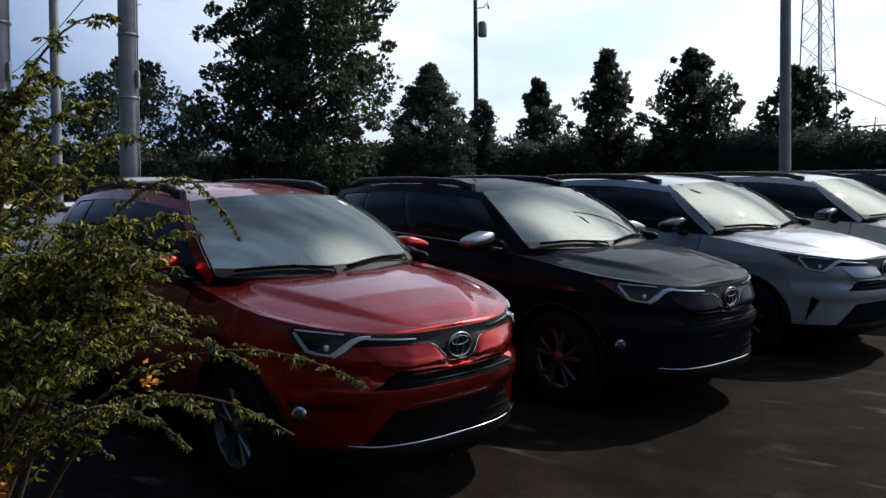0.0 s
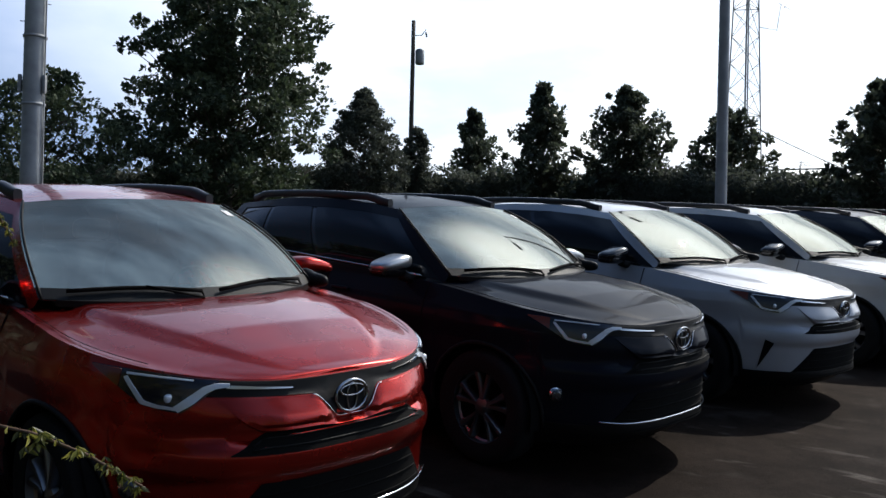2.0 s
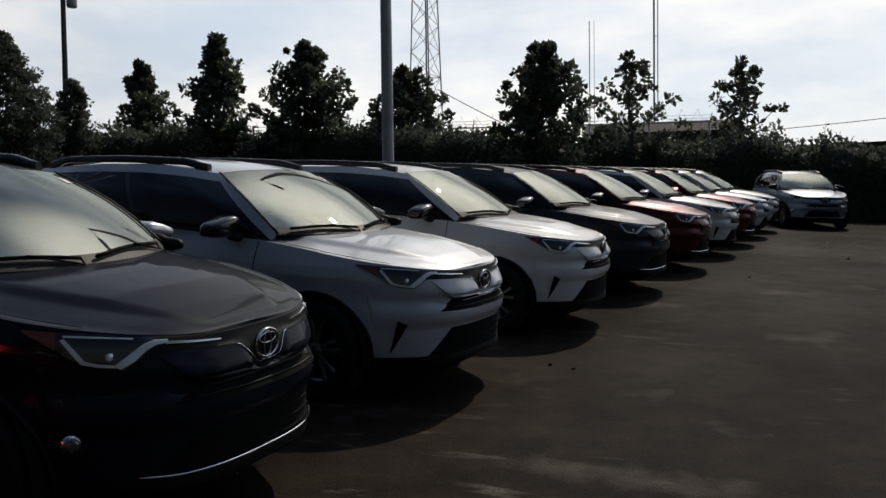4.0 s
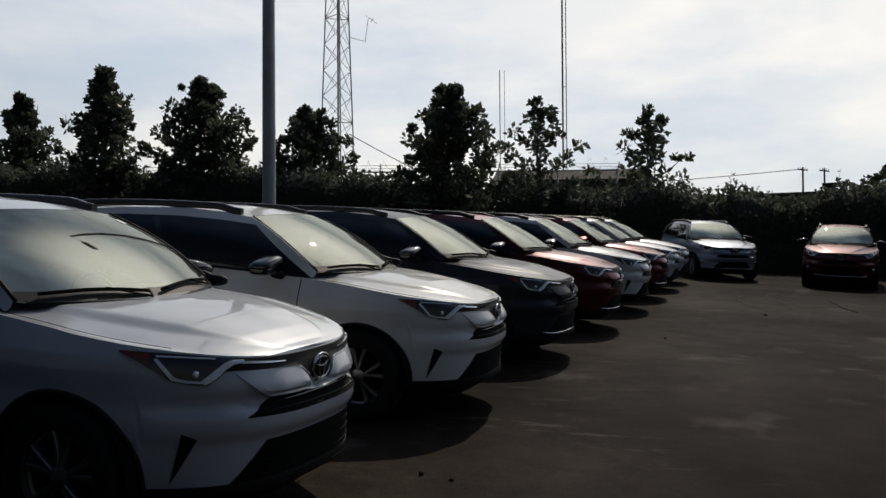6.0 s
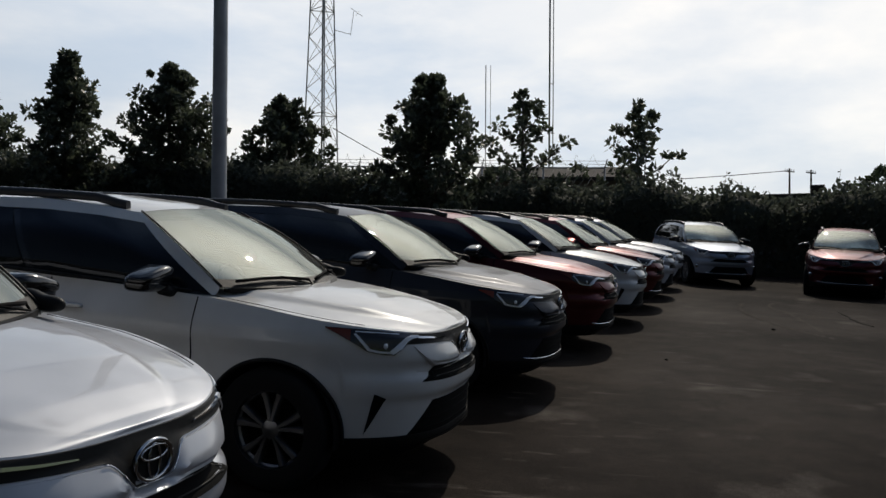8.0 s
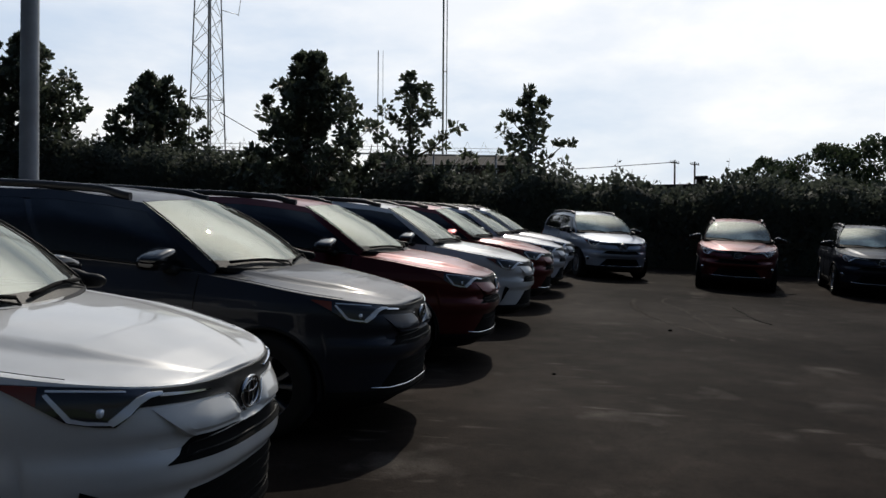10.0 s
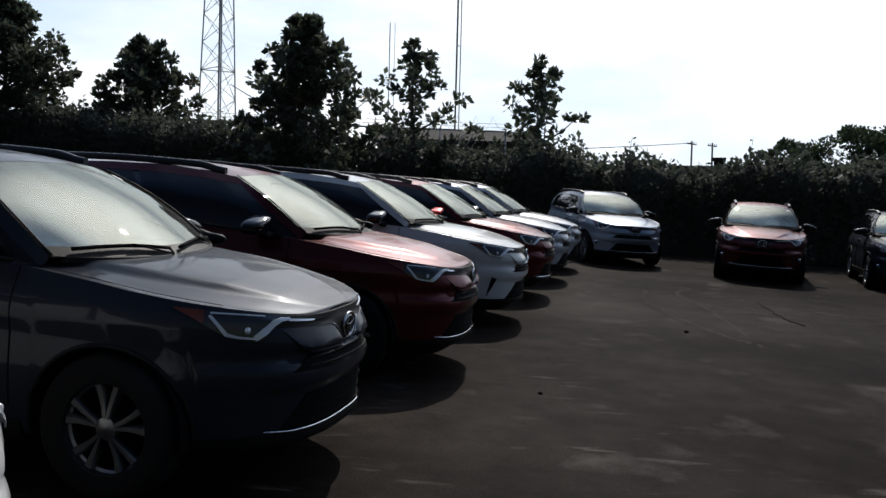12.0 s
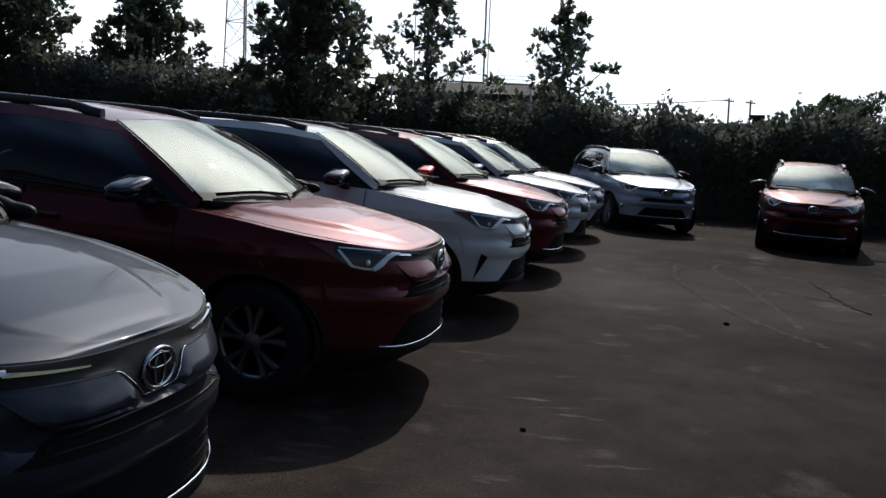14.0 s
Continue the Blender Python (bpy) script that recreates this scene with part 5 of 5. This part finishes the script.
# ---- poles, masts and buildings ----
def lamp_pole(x, y, r, h, label, steps=False):
    p = empty("light_pole", upright(x, y), label, "light pole", "light poles")
    v, f = tube([(0, 0, z) for z in lin(0, h, 8)], [r * (1 - 0.25 * i / 7) for i in range(8)], 20)
    shaft = mesh("shaft", v, f, STEEL, p)
    v, f = box(-r * 1.8, r * 1.8, -r * 1.8, r * 1.8, 0, 0.03)
    mesh("base_plate", v, f, STEEL, p, smooth=False)
    if steps:
        for z in (5.2, 3.6, 7.0):
            v, f = tube([(0, 0, z), (0, 0, z + 0.06)], r * 1.03, 20)
            mesh("band", v, f, STEEL, shaft)
        for i in range(26):
            z = 5.6 + 0.42 * i
            s = 1 if i % 2 else -1
            v, f = tube([(s * r * 0.8, 0, z), (s * r * 1.35, 0, z)], 0.012, 5)
            mesh("step_bolt", v, f, STEEL, shaft)
        for s in (1, -1):
            v, f = blob(s * r * 1.08, -0.1, 4.1, 0.035, 0.06, 0.22, 0.3)
            mesh("junction_box", v, f, STEEL, p)
        v, f = tube([(r * 1.02, -0.06, z) for z in lin(0.2, h, 6)], 0.018, 6)
        mesh("conduit", v, f, STEEL, p)
    return p


lot_lamp = lamp_pole(7.72, 18.5, 0.13, 11.75, "grey steel light pole with a flat lamp head, behind the cars")
arm = mesh("lamp_arm", *tube([(0, 0, 11.6), (0.50, -0.35, 11.66)], 0.04, 8), STEEL, lot_lamp)
v, f = blob(0, 0, 0, 0.40, 0.22, 0.10, 0.25)
turn_ = pose(0.80, -0.56, 11.64, 0, 0, -35)
mesh("lamp_head", [tuple(turn_ @ Vector(p)) for p in v], f, STEEL, arm, label="flat rectangular lamp head")
lamp_pole(-7.9, 21.4, 0.26, 15.0, "thick grey steel pole with step bolts and bands", True)
lamp_pole(-10.2, 19.5, 0.27, 15.0, "thick grey steel pole with step bolts and bands", True)
lamp_pole(-7.35, 16.1, 0.10, 10.0, "thin pale grey steel light pole")


def utility_pole(x, y, h, label, transformer=True, arm=False):
    p = empty("utility_pole", upright(x, y), label, "utility pole", "utility poles")
    v, f = tube([(0, 0, z) for z in lin(0, h, 6)], [0.17 - 0.05 * i / 5 for i in range(6)], 10)
    mesh("shaft", v, f, WOODPOLE, p)
    if transformer:
        v, f = lathe([(0.001, h - 2.6), (0.24, h - 2.6), (0.27, h - 2.5), (0.27, h - 1.8), (0.2, h - 1.7), (0.001, h - 1.68)], 16, "z")
        mesh("transformer", [(a + 0.42, b, c) for a, b, c in v], f, STEEL, p)
        v, f = tube([(0, 0, h - 0.9), (0.5, 0, h - 0.85), (0.75, 0, h - 0.5)], 0.03, 5)
        mesh("bracket", v, f, STEEL, p)
        v, f = tube([(0.75, 0, h - 0.65 + 0.0), (0.80, 0, h - 0.95)], 0.06, 6)
        mesh("arrester", v, f, STEEL, p)
    if arm:
        v, f = box(-1.1, 1.1, -0.06, 0.06, h - 0.5, h - 0.35)
        mesh("crossarm", v, f, WOODPOLE, p, smooth=False)
        for k in (-1.0, -0.5, 0.5, 1.0):
            v, f = tube([(k, 0, h - 0.35), (k, 0, h - 0.1)], 0.05, 6)
            mesh("insulator", v, f, STEEL, p)
    return p


utility_pole(2.35, 50.5, 12.3, "weathered wooden utility pole with a grey transformer")
utility_pole(109.2, 78.0, 10.2, "distant wooden utility pole with a crossarm", False, True)
utility_pole(111.6, 76.2, 10.0, "distant wooden utility pole with a crossarm", False, True)
utility_pole(-1.0, 95, 9.0, "distant plain wooden utility pole", False, True)


def lattice_tower(x, y, z0, h, label):
    t = empty("lattice_tower", pose(x, y, z0, 0, 0, 12), label, "radio tower")

    def leg(k, z):
        w = max(1.2, 7.55 - 0.0705 * (z + z0)) / math.sqrt(3)
        a = 2 * math.pi * k / 3
        return (w * math.cos(a), w * math.sin(a), z)

    for k in range(3):
        v, f = tube([leg(k, z) for z in lin(0, h, 10)], 0.12, 6)
        mesh("leg", v, f, TOWERSTEEL, t)
        br = []
        z = 0.0
        i = 0
        while z < h - 5:
            st = 4.7 if z < 45 else 3.6
            a, b = leg(k, z), leg((k + 1) % 3, z)
            c, d = leg(k, z + st), leg((k + 1) % 3, z + st)
            br.append(tube([a, d], 0.055, 4))
            br.append(tube([b, c], 0.055, 4))
            if i % 4 == 0:
                br.append(tube([c, d], 0.08, 4))
            z += st
            i += 1
        mesh("bracing", *join(*br), TOWERSTEEL, t, smooth=False)
    rod = [(0.0, 0.0, z) for z in lin(0, h, 4)]
    mesh("cable_run", *tube(rod, 0.16, 6), TOWERSTEEL, t)
    ant = join(tube([(1.2, -1.8, 38.5), (4.2, -2.6, 38.2)], 0.06, 5), tube([(4.2, -2.6, 38.0), (4.8, -2.8, 42.5)], 0.05, 5),
               tube([(4.3, -2.6, 42.9), (6.3, -3.4, 41.7)], 0.05, 5), tube([(5.6, -3.4, 42.6), (5.3, -2.8, 41.8)], 0.04, 5))
    mesh("antenna_arm", *ant, TOWERSTEEL, t)
    return t


lattice_tower(64.6, 140.6, 4.0, 78.0, "tall grey steel lattice radio tower")


def mast(x, y, h, gap, r, label):
    m = empty("radio_mast", upright(x, y), label, "radio mast")
    for s in (-1, 1):
        mesh("rail", *tube([(s * gap, -s * gap * 0.8, 0), (s * gap, -s * gap * 0.8, h)], r * (1.5 if s < 0 else 0.8), 5), TOWERSTEEL, m)
    br = []
    for i in range(int(h / 14)):
        br.append(tube([(-gap, gap * 0.8, 8 + i * 14), (gap, -gap * 0.8, 8 + i * 14)], r * 0.7, 4))
    mesh("ties", *join(*br), TOWERSTEEL, m)


mast(80, 96, 70, 0.20, 0.09, "thin tall twin-rail radio mast")
mast(61, 85, 20.0, 0.22, 0.04, "short thin lattice antenna mast")


def cable(p, q, sag, r, label):
    pts = [tuple(np.array(p) * (1 - t) + np.array(q) * t - np.array([0, 0, sag * 4 * t * (1 - t)])) for t in np.linspace(0, 1, 14)]
    tagged(mesh("overhead_cable", *tube(pts, r, 4), UNDER), label, "cable", "overhead cables")


cable((66.0, 139.0, 25.0), (90, 118, 8.5), 0.5, 0.07, "thin dark guy cable running down from the tower")
cable((-30, 55, 11.0), (-7.9, 21.4, 9.0), 0.8, 0.02, "thin dark overhead cable to the steel pole")
cable((-30, 50, 8.6), (-10.2, 19.5, 7.0), 0.8, 0.02, "thin dark overhead cable to the steel pole")
cable((109.2, 78.0, 15.0), (30, 140, 14.0), 2.0, 0.05, "thin distant overhead power line")


# fence with coiled wire behind the trees
def fence():
    a, b = np.array([13.0, 54.0]), np.array([36.0, 39.0])
    g = empty("wire_fence", pose(0, 0, 0), "tall chain-link fence topped with coiled wire", "fence")
    zt = 7.15
    n = 9
    for i in range(n):
        p = a + (b - a) * i / (n - 1)
        mesh("post", *tube([(p[0], p[1], ground_z(p[1])), (p[0], p[1], zt + 0.1)], 0.05, 6), STEEL, g)
        mesh("bracket_arm", *tube([(p[0], p[1], zt), (p[0] - 0.1, p[1] - 0.3, zt + 0.45)], 0.03, 5), STEEL, g)
    mesh("top_rail", *tube([(*a, zt), (*b, zt)], 0.05, 6), STEEL, g)
    for k in (0.18, 0.36):
        mesh("wire", *tube([(a[0] - 0.1, a[1] - 0.2, zt + k), (b[0] - 0.1, b[1] - 0.2, zt + k)], 0.012, 4), STEEL, g)
    turns = 30
    coil = []
    for i in range(turns * 12):
        t = i / (turns * 12)
        p = a + (b - a) * t
        w = 2 * math.pi * i / 12
        coil.append((p[0] + 0.25 * math.cos(w), p[1] + 0.15 * math.cos(w), zt + 0.42 + 0.32 * math.sin(w)))
    mesh("coiled_wire", *tube(coil, 0.008, 4), STEEL, g)
    wires = []
    for i in range(70):
        p = a + (b - a) * i / 69
        q = a + (b - a) * min(1, (i + 5) / 69)
        wires.append(tube([(p[0], p[1], 4.0), (q[0], q[1], zt)], 0.008, 3, False))
    mesh("mesh_wires", *join(*wires), STEEL, g)["kind"] = "stuff"


fence()


def low_building(x, y, turn, w, d, eave, ridge, label, flat=False):
    b = empty("building", upright(x, y, turn), label, "building")
    mesh("wall", *box(-w / 2, w / 2, -d / 2, d / 2, -0.5, eave), WALLMAT, b, smooth=False)
    o = 0.5
    if flat:
        mesh("roof", *box(-w / 2 - 0.2, w / 2 + 0.2, -d / 2 - 0.2, d / 2 + 0.2, eave, eave + 0.4), ROOFMETAL, b, smooth=False)
        mesh("roof_vent", *join(box(-6.0, -5.0, -1, 0, eave + 0.4, eave + 1.4), box(-6.2, -4.8, -1.2, 0.2, eave + 1.4, eave + 1.7)), ROOFMETAL, b, smooth=False)
    else:
        v = [(-w / 2 - o, -d / 2 - o, eave), (w / 2 + o, -d / 2 - o, eave), (w / 2 + o, 0, ridge), (-w / 2 - o, 0, ridge), (-w / 2 - o, d / 2 + o, eave), (w / 2 + o, d / 2 + o, eave)]
        v = v + [(x_, y_, z_ - 0.25) for x_, y_, z_ in v]
        f = [(0, 1, 2, 3), (3, 2, 5, 4), (0, 6, 7, 1), (4, 5, 11, 10), (0, 3, 9, 6), (3, 4, 10, 9), (1, 7, 8, 2), (2, 8, 11, 5), (6, 9, 8, 7), (9, 10, 11, 8)]
        mesh("roof", v, f, ROOFMETAL, b, smooth=False)
        for i in range(6):
            xx = -w / 2 + w * (i + 0.5) / 6
            mesh("window", *box(xx - 0.6, xx + 0.6, -d / 2 - 0.03, -d / 2 + 0.05, eave - 1.8, eave - 0.8), TINT, b, smooth=False)
    return b


low_building(40.0, 48.0, -38, 9.0, 12.0, 3.7, 5.0, "low tan building with a grey pitched metal roof")
low_building(86, 52, -58, 34.0, 14.0, 4.7, 0, "distant flat-roofed low building with a roof vent", True)
